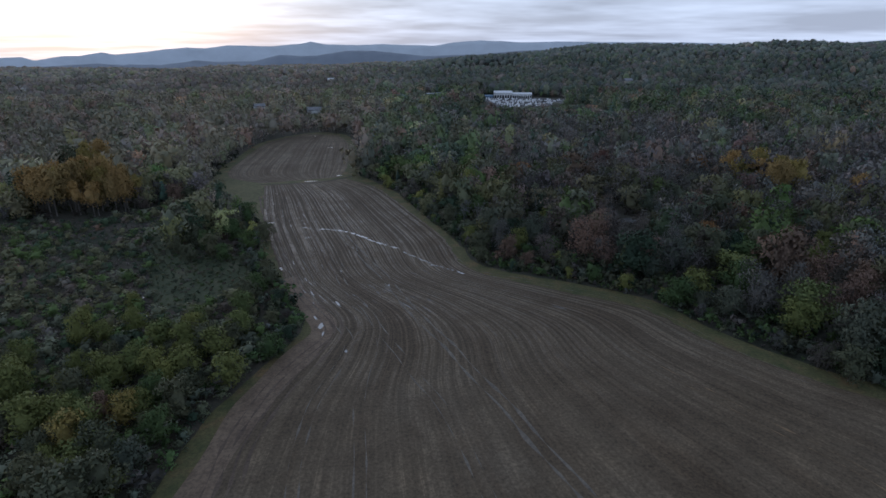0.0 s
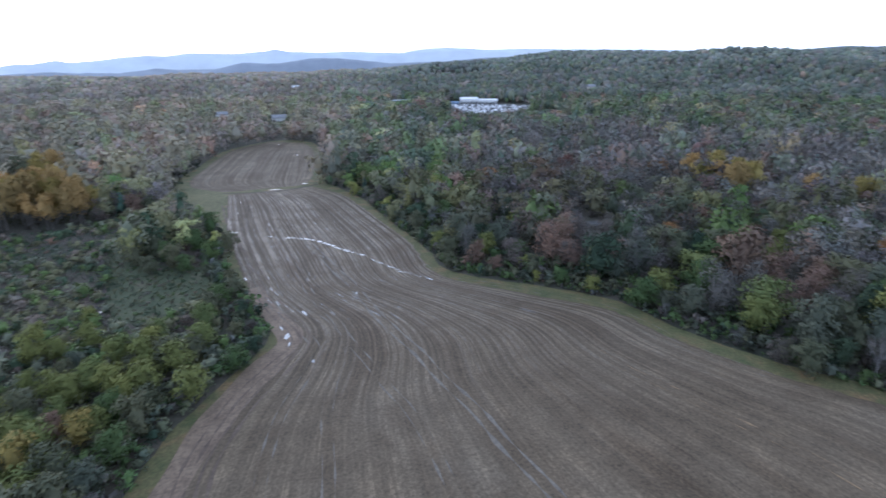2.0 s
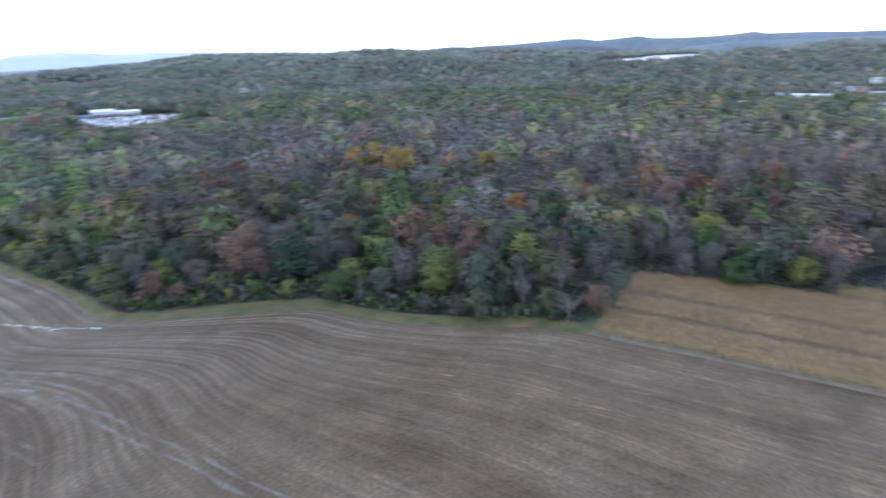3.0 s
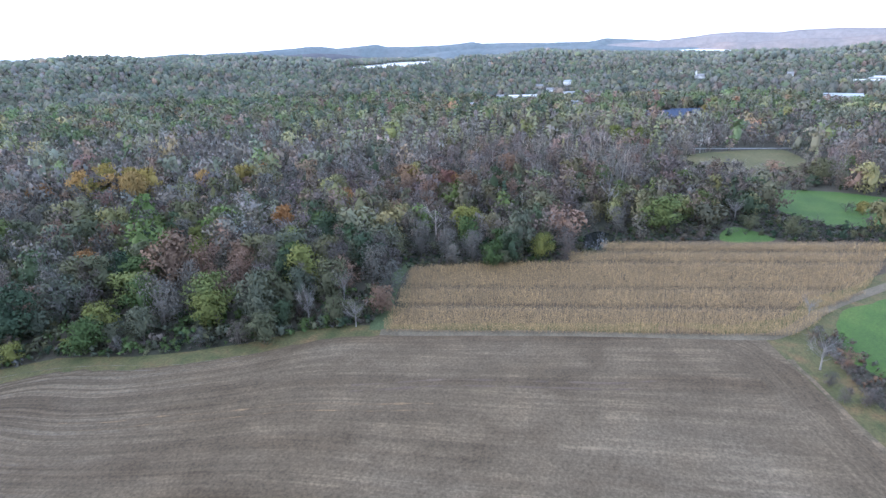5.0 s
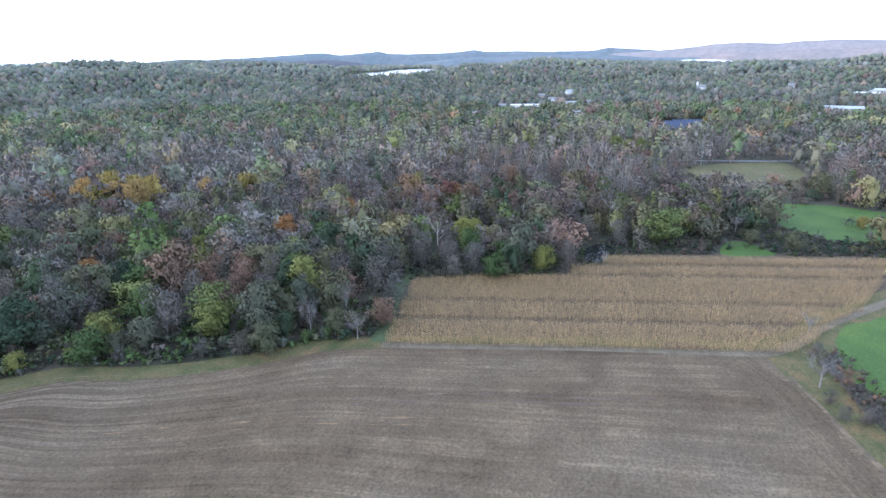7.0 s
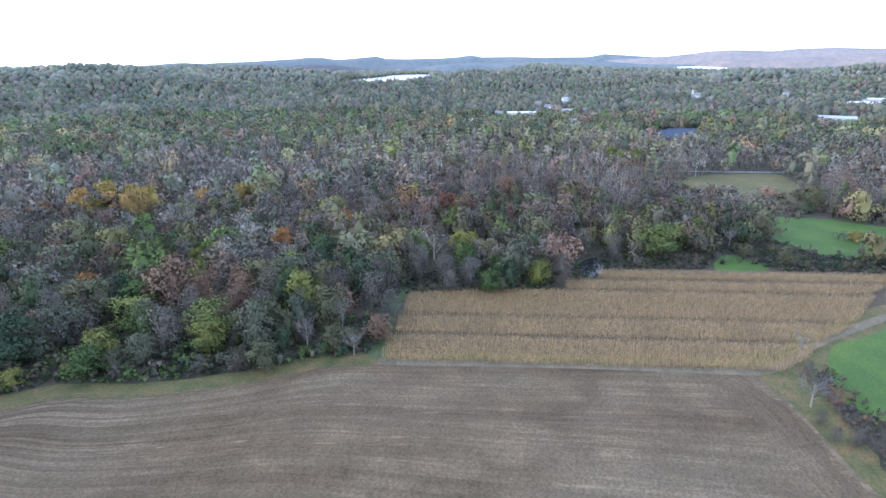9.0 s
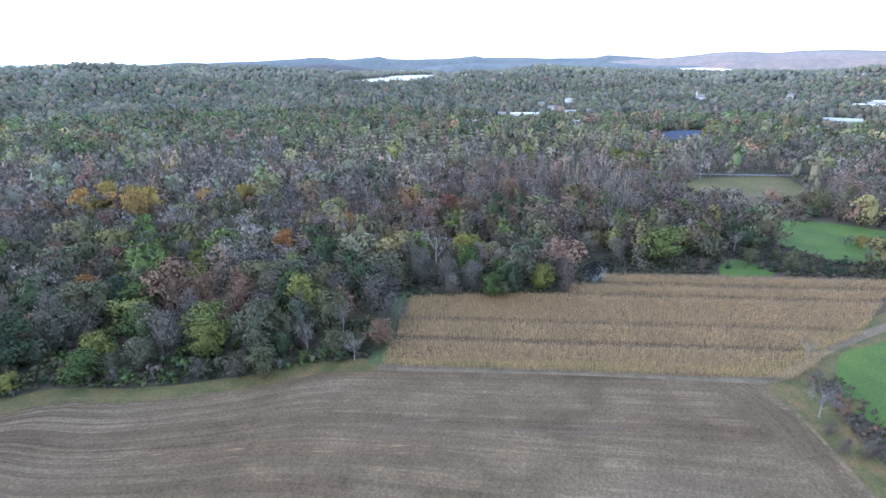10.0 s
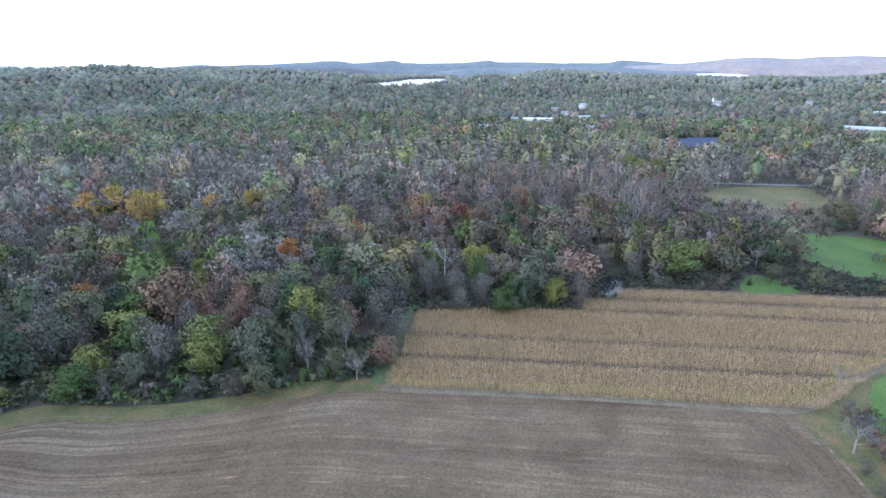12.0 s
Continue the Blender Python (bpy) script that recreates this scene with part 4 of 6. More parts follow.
def sized(x, y, kinds, h0, spread, wide, even=0.0):
    """Rows for scatter_mesh, with each plant's own size and shade of colour, and haze blended in by even."""
    n = len(x)
    h = h0 * (1 + rng.normal(0, spread, n)).clip(0.6, 1.5)
    if h0 < 13.5:
        h = h * (smooth(3, 15, gap_to(VERGE, x, y)) * 0.5 + 0.5)
    slim = np.array([{"larch": 0.55, "pine": 0.6, "grey": 0.78, "mauve": 0.85, "bare": 0.7, "brown": 0.88}.get(KINDS[k], 1.0) for k in kinds])
    w = h * wide * slim * rng.uniform(0.75, 1.25, n)
    c = np.array([COLOURS[KINDS[k]] for k in kinds]).reshape(-1, 3) * rng.uniform(0.68, 1.34, (n, 1)) * rng.uniform(0.94, 1.06, (n, 3))
    # leaf colours slightly redder on the eastern side, and no glaring crowns among the many
    c *= 1 + smooth(40, 60, np.degrees(np.arctan2(x, y)))[:, None] * np.array((0.07, 0.0, -0.02))
    c = c.mean(1)[:, None] + (c - c.mean(1)[:, None]) * np.where(c.max(1) > 0.2, 0.68, 1.0)[:, None]
    h = np.where(low_growth(x, y), h * 0.55, h)
    # brush, not trees, stands before the meadow
    h = np.where((x > 336) & (x < 396) & (y > -44) & (y < 36), h * 0.4, h)
    young = (x > 30) & (x < 175) & (y > 540) & (y < 690)
    h = np.where(young, h * 0.45, h)
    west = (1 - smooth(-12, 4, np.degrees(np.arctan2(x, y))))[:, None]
    # haze painted in: colours drawn to one pale tone, browner in the west
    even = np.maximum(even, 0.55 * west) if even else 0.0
    c = c * (1 - even) + (HAZE_TONE * (1 - west) + np.array((0.15, 0.128, 0.108)) * west) * even
    # western trees get lighter colours to imitate the low sun behind them
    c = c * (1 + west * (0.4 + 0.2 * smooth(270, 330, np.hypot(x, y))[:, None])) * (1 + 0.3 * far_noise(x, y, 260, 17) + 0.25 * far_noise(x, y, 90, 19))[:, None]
    return np.column_stack([x, y, ground_height(x, y) - 0.05, w, h, c])


g0 = np.random.default_rng(21)
SHAPES = {
    "near": {"leafy": [crown_leafy(g0, 22, 165, 0.029, 0.05, 0.17, 0.15, 0.3) for _ in range(6)], "bare": [crown_bare(g0, 13, 420, 0.0042, 0.5) for _ in range(4)],
             "puff": [crown_thin(g0, 24, 90, 0.019, 3, 0.004, 0.1, 2) for _ in range(5)], "needle": [crown_needle(g0, 15, 8, 0.05) for _ in range(2)],
             "tall": [crown_leafy(g0, 20, 150, 0.028, 0.3, 0.2, 0.13, 0.26) for _ in range(5)]},
    "mid": {"leafy": [crown_leafy(g0, 12, 78, 0.042, 0.05, 0.15, 0.18, 0.3) for _ in range(8)], "bare": [crown_bare(g0, 5, 110, 0.006) for _ in range(4)],
            "puff": [crown_thin(g0, 12, 42, 0.033, 3, 0.006, 0.1, 0) for _ in range(9)], "needle": [crown_needle(g0, 9, 6, 0.06) for _ in range(3)]},
    "far": {"leafy": [crown_leafy(g0, 6, 26, 0.076, 0.15, 0.16, 0.22, 0.34) for _ in range(8)], "bare": [crown_thin(g0, 4, 5, 0.05, 3, 0.013, 0.4, 0) for _ in range(4)],
            "puff": [crown_thin(g0, 7, 14, 0.06, 4, 0.01, 0.2, 0) for _ in range(8)], "needle": [crown_needle(g0, 6, 4, 0.07) for _ in range(3)]},
}


def tree(kind, x, y, h, w, shapes={}):
    """A tree as a thing: trunk and crown, sharing meshes between alike trees."""
    fam = "tall" if kind in ("gold", "orange", "yellow") and h > 13.5 else family(kind)
    v = int(rng.integers(0, len(SHAPES["near"][fam])))
    key = (kind, fam, v)
    if key not in shapes:
        cv, cf, cn = SHAPES["near"][fam][v]
        crown = np_mesh("crown", cv, cf, [M_LEAF], tints=np.tile(COLOURS[kind], (len(cv), 1)), smooth_faces=True, normals=cn)
        tv, tf = trunk_shape(np.random.default_rng(v), 5 if fam in ("leafy", "tall") else 2)
        shapes[key] = (crown, np_mesh("trunk", tv, tf, [M_PALE_BARK if fam == "bare" else M_BARK], smooth_faces=True))
    top = new("shrub" if h < 5.5 else "tree")
    word = "shrub" if h < 5.5 else "tree"
    what = {"leafy": "leaves", "tall": "leaves", "bare": "twigs", "puff": "twigs", "needle": "boughs"}[fam]
    tagged(top, f"{word} with a crown of {WORDS[kind]} {what} on rough ground", word, word + "s of the wood")
    for name, me in zip(("crown", "trunk"), shapes[key]):
        ob = new(name, me)
        ob.parent = top
    top.matrix_world = pose(x, y, float(ground_height(x, y)) - 0.02, 0, 0, rng.uniform(0, 360)) @ Matrix.Diagonal((w, w, h, 1))
    return top


def far_crown(g, extra, sides=6):
    """A far crown: one rounded top, and a lower clump at its side."""
    def top(cx, cy, z0, z1, rad):
        v = []
        for k, (q, zz) in enumerate(((1.0, 0.0), (1.06, 0.45), (0.66, 0.82))):
            for i in range(sides):
                a = 2 * math.pi * (i + 0.5 * k) / sides
                j = g.uniform(0.84, 1.16)
                v.append((cx + math.cos(a) * rad * q * j, cy + math.sin(a) * rad * q * j, z0 + (z1 - z0) * zz * g.uniform(0.92, 1.08)))
        v.append((cx + g.uniform(-0.1, 0.1) * rad, cy, z1))
        f = []
        for k in range(2):
            for i in range(sides):
                a, b = k * sides + i, k * sides + (i + 1) % sides
                c, d = a + sides, b + sides
                f += [(a, b, c), (b, d, c)]
        f += [(2 * sides + i, 2 * sides + (i + 1) % sides, 3 * sides) for i in range(sides)]
        return np.array(v), np.array(f)
    d = g.normal(0, 1, (extra, 3))
    d /= np.linalg.norm(d, axis=1)[:, None]
    d[:, 2] = np.abs(d[:, 2])
    parts = [top(0, 0, 0.2, 0.9, 0.36), leaf_cards(np.array((0, 0, 0.58)) + d * (0.46, 0.46, 0.38) * g.uniform(0.85, 1.1, (extra, 1)), d, 0.085, g)]
    return soft(join(parts))


def plant_woods():
    spots = []
    for listed, rows in TREES.items():
        for x, y, h, w in rows:
            kind = listed
            if all(math.hypot(x - a, y - b) > 4.0 for a, b, _ in spots):
                spots.append((x, y, w))
                if -110 < x < -45 and y < 140:
                    kind = {"olive": "ygreen", "dgreen": "olive", "green": "willow"}.get(kind, kind)
                if x < -140 and kind in ("orange", "rust", "ygreen"):
                    kind = "gold"
                if kind in ("gold", "orange", "yellow", "rust") and (w > 18 or x < -120) and h > 12:
                    # a clump of upright trees
                    h *= 1.35 if x < 0 else 1.15
                    for k in range(4):
                        a = k * 2.2 + x
                        tree({"gold": ("gold", "yellow", "gold", "gold"), "orange": ("orange", "gold", "orange", "rust"), "yellow": ("yellow", "yellow", "gold", "ygreen"), "rust": ("rust", "rust", "orange", "brown")}[kind][k], x + 0.33 * w * math.cos(a), y + 0.33 * w * math.sin(a), h * rng.uniform(0.82, 1.08), w * rng.uniform(0.62, 0.78))
                    continue
                h = h * 1.3 if x < -140 else h
                tree(kind, x, y, h, w if kind == "willow" else min(w, (0.9 if family(kind) == "puff" else 1.0 if h < 12.5 else 0.9) * h))
    sp = np.array(spots)

    def free(x, y):
        return np.array([(np.hypot(x0 - sp[:, 0], y0 - sp[:, 1]) > 0.42 * sp[:, 2] + 1.8).all() for x0, y0 in zip(x, y)], bool)

    x, y = lattice(60, 320, -50, 112, 7.2)
    ok = free(x, y)
    x, y = x[ok], y[ok]
    kinds = choose(x, y)
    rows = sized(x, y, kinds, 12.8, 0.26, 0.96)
    rows[:, 5:8] *= 1.12
    order = np.argsort(np.hypot(x, y))
    near = set(order[:95].tolist())
    for i in near:
        tree(KINDS[kinds[i]], x[i], y[i], rows[i, 4], rows[i, 3])
    rest = np.array([i not in near for i in range(len(x))], bool)
    by_family("mid", kinds[rest], rows[rest], "mixed autumn trees of the wood", 1)
    x, y = lattice(320, 430, 62, 108, 8.0)
    kinds = choose(x, y)
    rows = sized(x, y, kinds, 13.2, 0.24, 0.8)
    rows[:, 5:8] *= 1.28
    # from here outward leaf colours are lightened in steps, standing in for haze
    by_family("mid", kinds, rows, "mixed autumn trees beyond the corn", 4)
    x, y = lattice(320, 900, -44, 108, 9.4)
    beyond = (np.hypot(x, y) > 430) | (np.degrees(np.arctan2(x, y)) < 62)
    x, y = x[beyond], y[beyond]
    kinds = choose(x, y)
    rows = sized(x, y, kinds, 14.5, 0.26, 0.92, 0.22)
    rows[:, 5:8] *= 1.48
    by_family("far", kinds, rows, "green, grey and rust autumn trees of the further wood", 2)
    # slim leafless trees stand close in the swamp
    x, y = lattice(330, 560, 24, 92, 13.5)
    kinds = np.where(rng.uniform(0, 1, len(x)) < 0.65, KINDS.index("grey"), KINDS.index("bare"))
    by_family("far", kinds, sized(x, y, kinds, 14.5, 0.2, 0.4), "trees of the leafless swamp wood", 3)
    for r0, r1, cell, h, wide, even, sides, text in ((900, 1700, 11.2, 15.5, 0.84, 0.48, 4, "far mixed woods in haze-paled green and autumn brown"), (1700, 3000, 20.0, 16.0, 1.2, 0.6, 4, "unbroken far woods in haze-paled green and autumn brown"), (3000, 4000, 32.0, 17.0, 1.9, 0.8, 4, "woods of the furthest slopes in hazy grey-green")):
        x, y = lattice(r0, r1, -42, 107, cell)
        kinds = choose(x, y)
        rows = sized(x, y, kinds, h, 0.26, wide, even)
        # paler still with distance: haze put into the leaf colour
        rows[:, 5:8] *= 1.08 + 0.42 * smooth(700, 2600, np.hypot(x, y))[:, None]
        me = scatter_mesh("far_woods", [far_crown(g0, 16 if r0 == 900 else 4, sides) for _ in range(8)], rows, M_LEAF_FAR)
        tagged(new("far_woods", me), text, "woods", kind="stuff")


def by_family(level, kinds, rows, label, seed):
    fam = np.array([family(KINDS[k]) for k in kinds])
    for f, word in (("leafy", "leafy"), ("bare", "leafless"), ("puff", "thin grey"), ("needle", "needle-leaved")):
        if (fam == f).any():
            me = scatter_mesh("woodland", SHAPES[level][f], rows[fam == f], M_LEAF_FAR if level == "far" else M_LEAF)
            tagged(new("woodland", me), f"{word} {label}", "woods", kind="stuff")


plant_woods()


# ---- land round the field ----
sheet("far_verge", [(-103, 290), (-56, 300), (-50, 330), (-60, 385), (-71, 440), (-86, 480), (-116, 491), (-143, 440), (-141, 375), (-135, 316)], 0.05, M_VERGE, "tan grass margin round the end of the tilled field", 0.8, "grass")
sheet("marsh", [(-176, 204), (-128, 218), (-104, 246), (-90, 236), (-66, 196), (-50, 150), (-50, 118), (-58, 60), (-120, 40), (-230, 140), (-250, 195)], 0.03, M_MARSH, "dark brown and green marsh with sedge and low scrub", 1.5)
sheet("marsh_grass", [(-124, 226), (-113, 238), (-100, 205), (-89, 187), (-66, 181), (-60, 158), (-71, 143), (-86, 147), (-106, 186)], 0.07, M_SEDGE, "dark green rough sedge between the ditch and the field", 1.5, "grass")
sheet("grass_corner", [(-125, 292), (-131, 316), (-112, 303), (-100, 297), (-92, 268), (-84, 244), (-90, 241), (-108, 270)], 0.09, M_MEADOW, "pale mown grass corner beside the tilled field", 1.0, "grass")
sheet("green_field", [(139, -35), (155, -27), (176, -30), (192, -43), (230, -64), (250, -110), (120, -95)], 0.07, M_LAWN, "bright green young crop beyond the hedge", 0.6, "field")
sheet("far_green_field", [(326, -10), (338, -42), (334, -66), (330, -104), (292, -98), (284, -62), (267, -44), (277, -26), (289, -19), (306, -16)], 0.07, M_LAWN, "bright green field among the hedges", 0.8, "field")
sheet("green_patch", [(246, 2), (251, -4), (239, -16), (229, 2)], 0.07, M_LAWN, "small bright green grass patch beside the corn", 0.6, "grass")
sheet("meadow", [(402, 36), (437, 25), (474, -23), (453, -36), (410, -42), (365, -34), (362, -8), (378, 24)], 0.06, M_MEADOW, "yellow-green dry meadow below the road", 1.5, "meadow")
sheet("bare_bank", [(230, 26), (242, 20), (254, 12), (252, 5), (238, 8), (229, 18)], 0.06, M_TRACK, "pale brown bare bank beside the corn", 0.8, "ground")
strip("dirt_track", [(-52, 315), (-70, 298), (-86, 295), (-100, 294)], 1.4, 0.135, M_MARSH, "dark wet ditch line across the field's neck", "track")
strip("corn_track", [(109, 81), (118, 61), (128, 40), (147, -4), (155, -15), (172, -24), (192, -37), (215, -54), (240, -76)], 3.2, 0.15, M_TRACK, "pale dirt farm track along the edge of the corn", "track")
strip("track_verge", [(140, 8), (147, -4), (156, -16), (173, -27), (194, -41), (217, -58), (244, -80)], 15.0, 0.063, M_VERGE, "rough tan and green grass beside the farm track", "grass")
strip("corn_verge", [(110, 82), (124, 89), (141, 97), (158, 101)], 5.0, 0.08, M_GRASS, "green grass strip between the wood and the corn", "grass")
strip("far_road", [(440, 110), (447, 67), (455, 35), (466, 5), (479, -25), (492, -58)], 7.0, 0.25, noisy("asphalt", [(0.3, (0.1, 0.1, 0.105)), (0.7, (0.17, 0.17, 0.17))], 0.2, 3.0), "grey asphalt road past the far meadow", "road")


def rail(points, z):
    """A steel crash barrier: a beam on posts."""
    top = tagged(new("guard_rail"), "grey steel guard rail along the far road", "guard rail")
    steel = noisy("galvanised_steel", [(0.3, (0.42, 0.43, 0.45)), (0.7, (0.55, 0.56, 0.58))], 0.5, 4.0, 0.5, 0.1, metal=0.4)
    c = catmull(points, 6)
    prof = [(0, 0.45), (0.06, 0.52), (0, 0.6), (0.06, 0.68), (0, 0.75)]
    v = [(x - dx, y, z + dz) for x, y in c for dx, dz in prof]
    ob = new("beam", np_mesh("beam", v, grid_faces(len(c), len(prof)), [steel]))
    ob.parent = top
    post = np_mesh("post", [(a, b, h) for h in (0, 0.75) for a, b in ((-0.06, -0.06), (0.06, -0.06), (0.06, 0.06), (-0.06, 0.06))], [(0, 1, 5, 4), (1, 2, 6, 5), (2, 3, 7, 6), (3, 0, 4, 7), (4, 5, 6, 7)], [steel])
    for x, y in c[::2]:
        p = new("post", post)
        p.parent, p.location = top, (x + 0.1, y, z)


rail([(443, 62), (451, 34), (462, 4), (474, -25)], 0.25)


# ---- wheel tracks in the field ----
M_PALE_RUT = noisy("pressed_wet_soil", [(0.35, (0.12, 0.101, 0.078)), (0.65, (0.18, 0.156, 0.124))], 0.12, 1.5, 0.9, 0.3)
M_HEADLAND = noisy("churned_mud", [(0.35, (0.12, 0.082, 0.05)), (0.65, (0.185, 0.132, 0.083))], 0.2, 1.5, 0.8, 0.5)
M_BROWN_RUT = noisy("brown_rut_mud", [(0.35, (0.085, 0.06, 0.042)), (0.65, (0.14, 0.103, 0.07))], 0.12, 1.5, 0.9, 0.4)


def wheel_tracks(line, gauge, width, mat, label, solid=0.2):
    c = catmull(line, 30)
    c = c + np.array([noise.noise_vector(Vector((q[0] * 0.06, q[1] * 0.06, width)))[:2] for q in c]) * 1.2
    d = np.gradient(c, axis=0)
    d /= np.linalg.norm(d, axis=1)[:, None]
    nrm = np.column_stack([-d[:, 1], d[:, 0]])
    for side in (-0.5, 0.5):
        e = c + nrm * gauge * side
        w = width * np.array([max(0.02, solid + 0.8 * noise.noise(Vector((q[0] * 0.22, q[1] * 0.22, side * 9 + width)))) for q in e])[:, None]
        v = np.stack([np.column_stack([e + nrm * w * a, np.full(len(e), z)]) for a, z in ((1.3, 0.125), (0.6, 0.155), (-0.6, 0.155), (-1.3, 0.125))], 1).reshape(-1, 3)
        me = np_mesh("wheel_track", v, grid_faces(len(e), 4)[:, ::-1], [mat])
        tagged(new("wheel_track", me), label, "wheel track", kind="structure")


PALE, BROWN = "pale pressed wheel track along the tilled rows", "brown muddy wheel rut at the field's edge"
wheel_tracks([(-47, 226), (-39, 205), (-27, 180), (-17, 160), (-9, 140), (1, 121), (9, 104), (16, 90), (23, 74), (33, 50), (48, 20)], 2.6, 0.5, M_PALE_RUT, PALE, 0.35)
wheel_tracks([(-60, 240), (-50, 205), (-38, 175), (-27, 150), (-16, 128), (-6, 108), (2, 90), (8, 70), (14, 45)], 2.2, 0.26, M_PALE_RUT, PALE)
wheel_tracks([(-84, 255), (-71, 218), (-58, 184), (-44, 156), (-33, 138), (-25, 126), (-24, 114), (-27, 96), (-26, 76), (-22, 50)], 2.2, 0.3, M_PALE_RUT, PALE)
wheel_tracks([(-75, 250), (-62, 212), (-48, 178), (-35, 152), (-22, 134), (-17, 118), (-18, 98), (-15, 76), (-8, 50)], 2.2, 0.24, M_PALE_RUT, PALE)
strip("headland_mud", [(-52, 163), (-41, 145), (-32, 131), (-34.5, 118), (-38.5, 104), (-41, 88), (-42, 64), (-42, 30)], 7.0, 0.14, M_HEADLAND, "brown churned mud along the field's edge", "soil")
wheel_tracks([(-92, 270), (-78, 232), (-63, 194), (-49, 163), (-36, 140), (-30.5, 128), (-34, 116), (-38.5, 100), (-40, 84), (-40, 60), (-40, 30)], 2.0, 0.6, M_BROWN_RUT, BROWN, 0.3)
wheel_tracks([(-87, 265), (-74, 230), (-59, 193), (-45, 162), (-33, 141), (-28, 127), (-31, 112), (-35, 96), (-36, 80), (-35, 55), (-34, 30)], 2.0, 0.5, M_BROWN_RUT, BROWN, 0.3)
wheel_tracks([(46, 118), (51, 110), (56, 103), (61, 96), (67, 87), (76, 72), (86, 52)], 2.4, 0.5, noisy("strewn_straw", [(0.35, (0.12, 0.085, 0.05)), (0.65, (0.24, 0.16, 0.08))], 0.5, 3.0, 0.9, 0.5), "brown straw-littered wheel track across the tilled field", 0.05)
wheel_tracks([(84, 72), (92, 60), (98, 48), (106, 30), (116, 10)], 2.4, 0.7, M_BROWN_RUT, "brown wheel track along the tilled rows")
wheel_tracks([(0, 198), (4, 182), (12, 169), (30, 160), (50, 149), (63, 134), (72, 117), (88, 100)], 2.2, 0.3, M_PALE_RUT, "pale wheel track along the field's margin", 0.05)


strip("field_headland", [(140, 14), (143, 2), (141, -5), (134, -10.5), (126, -14.5), (116, -19), (100, -27), (70, -41), (30, -60)], 9.0, 0.138, M_SOIL, "tilled headland across the end of the field", "soil")
strip("straw_edge", [(140, -15.2), (137, -16.5), (131, -19.5), (124, -22.5), (118, -25), (104, -32), (76, -46), (36, -66)], 1.3, 0.15, noisy("loose_straw", [(0.35, (0.085, 0.07, 0.036)), (0.5, (0.13, 0.1, 0.06)), (0.68, (0.21, 0.15, 0.09))], 0.35, 2.4, 0.9, 0.5), "line of tan straw at the field's edge", "straw")


# ---- water ----
def water(name, outline, z, label, mat=M_WATER, wobble=0.3):
    return sheet(name, outline, z, mat, label, wobble, "water", 5)


PUDDLES = [(-74, 224, 3.4, 1.4, 0), (-57, 217, 1.6, 0.9, 0), (-50, 215, 3.0, 1.3, 0), (-24, 197, 3.0, 1.0, -35), (-18, 193, 3.2, 1.0, -40),
           (-11, 184, 1.8, 0.6, -50), (-4, 175, 1.8, 0.6, -40), (6, 168, 2.4, 0.9, -35), (-55, 172, 0.9, 3.0, 20), (-74, 301.5, 7.0, 1.3, 8), (-84, 414, 4.4, 3.0, 0), (-109, 467, 3.0, 2.0, 0), (-61, 316, 4.0, 1.4, -10),
           (-31, 145, 0.8, 4.6, 28), (-33, 131, 1.5, 4.4, -8), (-31.6, 127, 0.8, 2.4, 12), (-35.5, 136, 0.5, 3.4, 30), (-40, 152, 0.6, 4.0, 28), (-28, 244, 1.4, 0.6, -50), (-18, 231, 1.4, 0.6, -60), (-17, 158, 0.8, 2.0, 20), (-24, 118, 0.7, 1.8, 10)]
for px, py, pw, pl, turn in PUDDLES:
    ca, sa = math.cos(radians(turn)), math.sin(radians(turn))
    ring = [(pw * math.cos(k * 0.571) * rng.uniform(0.35, 1.3) * 0.5, pl * math.sin(k * 0.571) * rng.uniform(0.35, 1.3) * 0.5) for k in range(11)]
    water("water_puddle", [(px + a * ca - b * sa, py + a * sa + b * ca) for a, b in ring], 0.15, "shallow rain puddle shining in the tilled field", M_PUDDLE, 0.25)


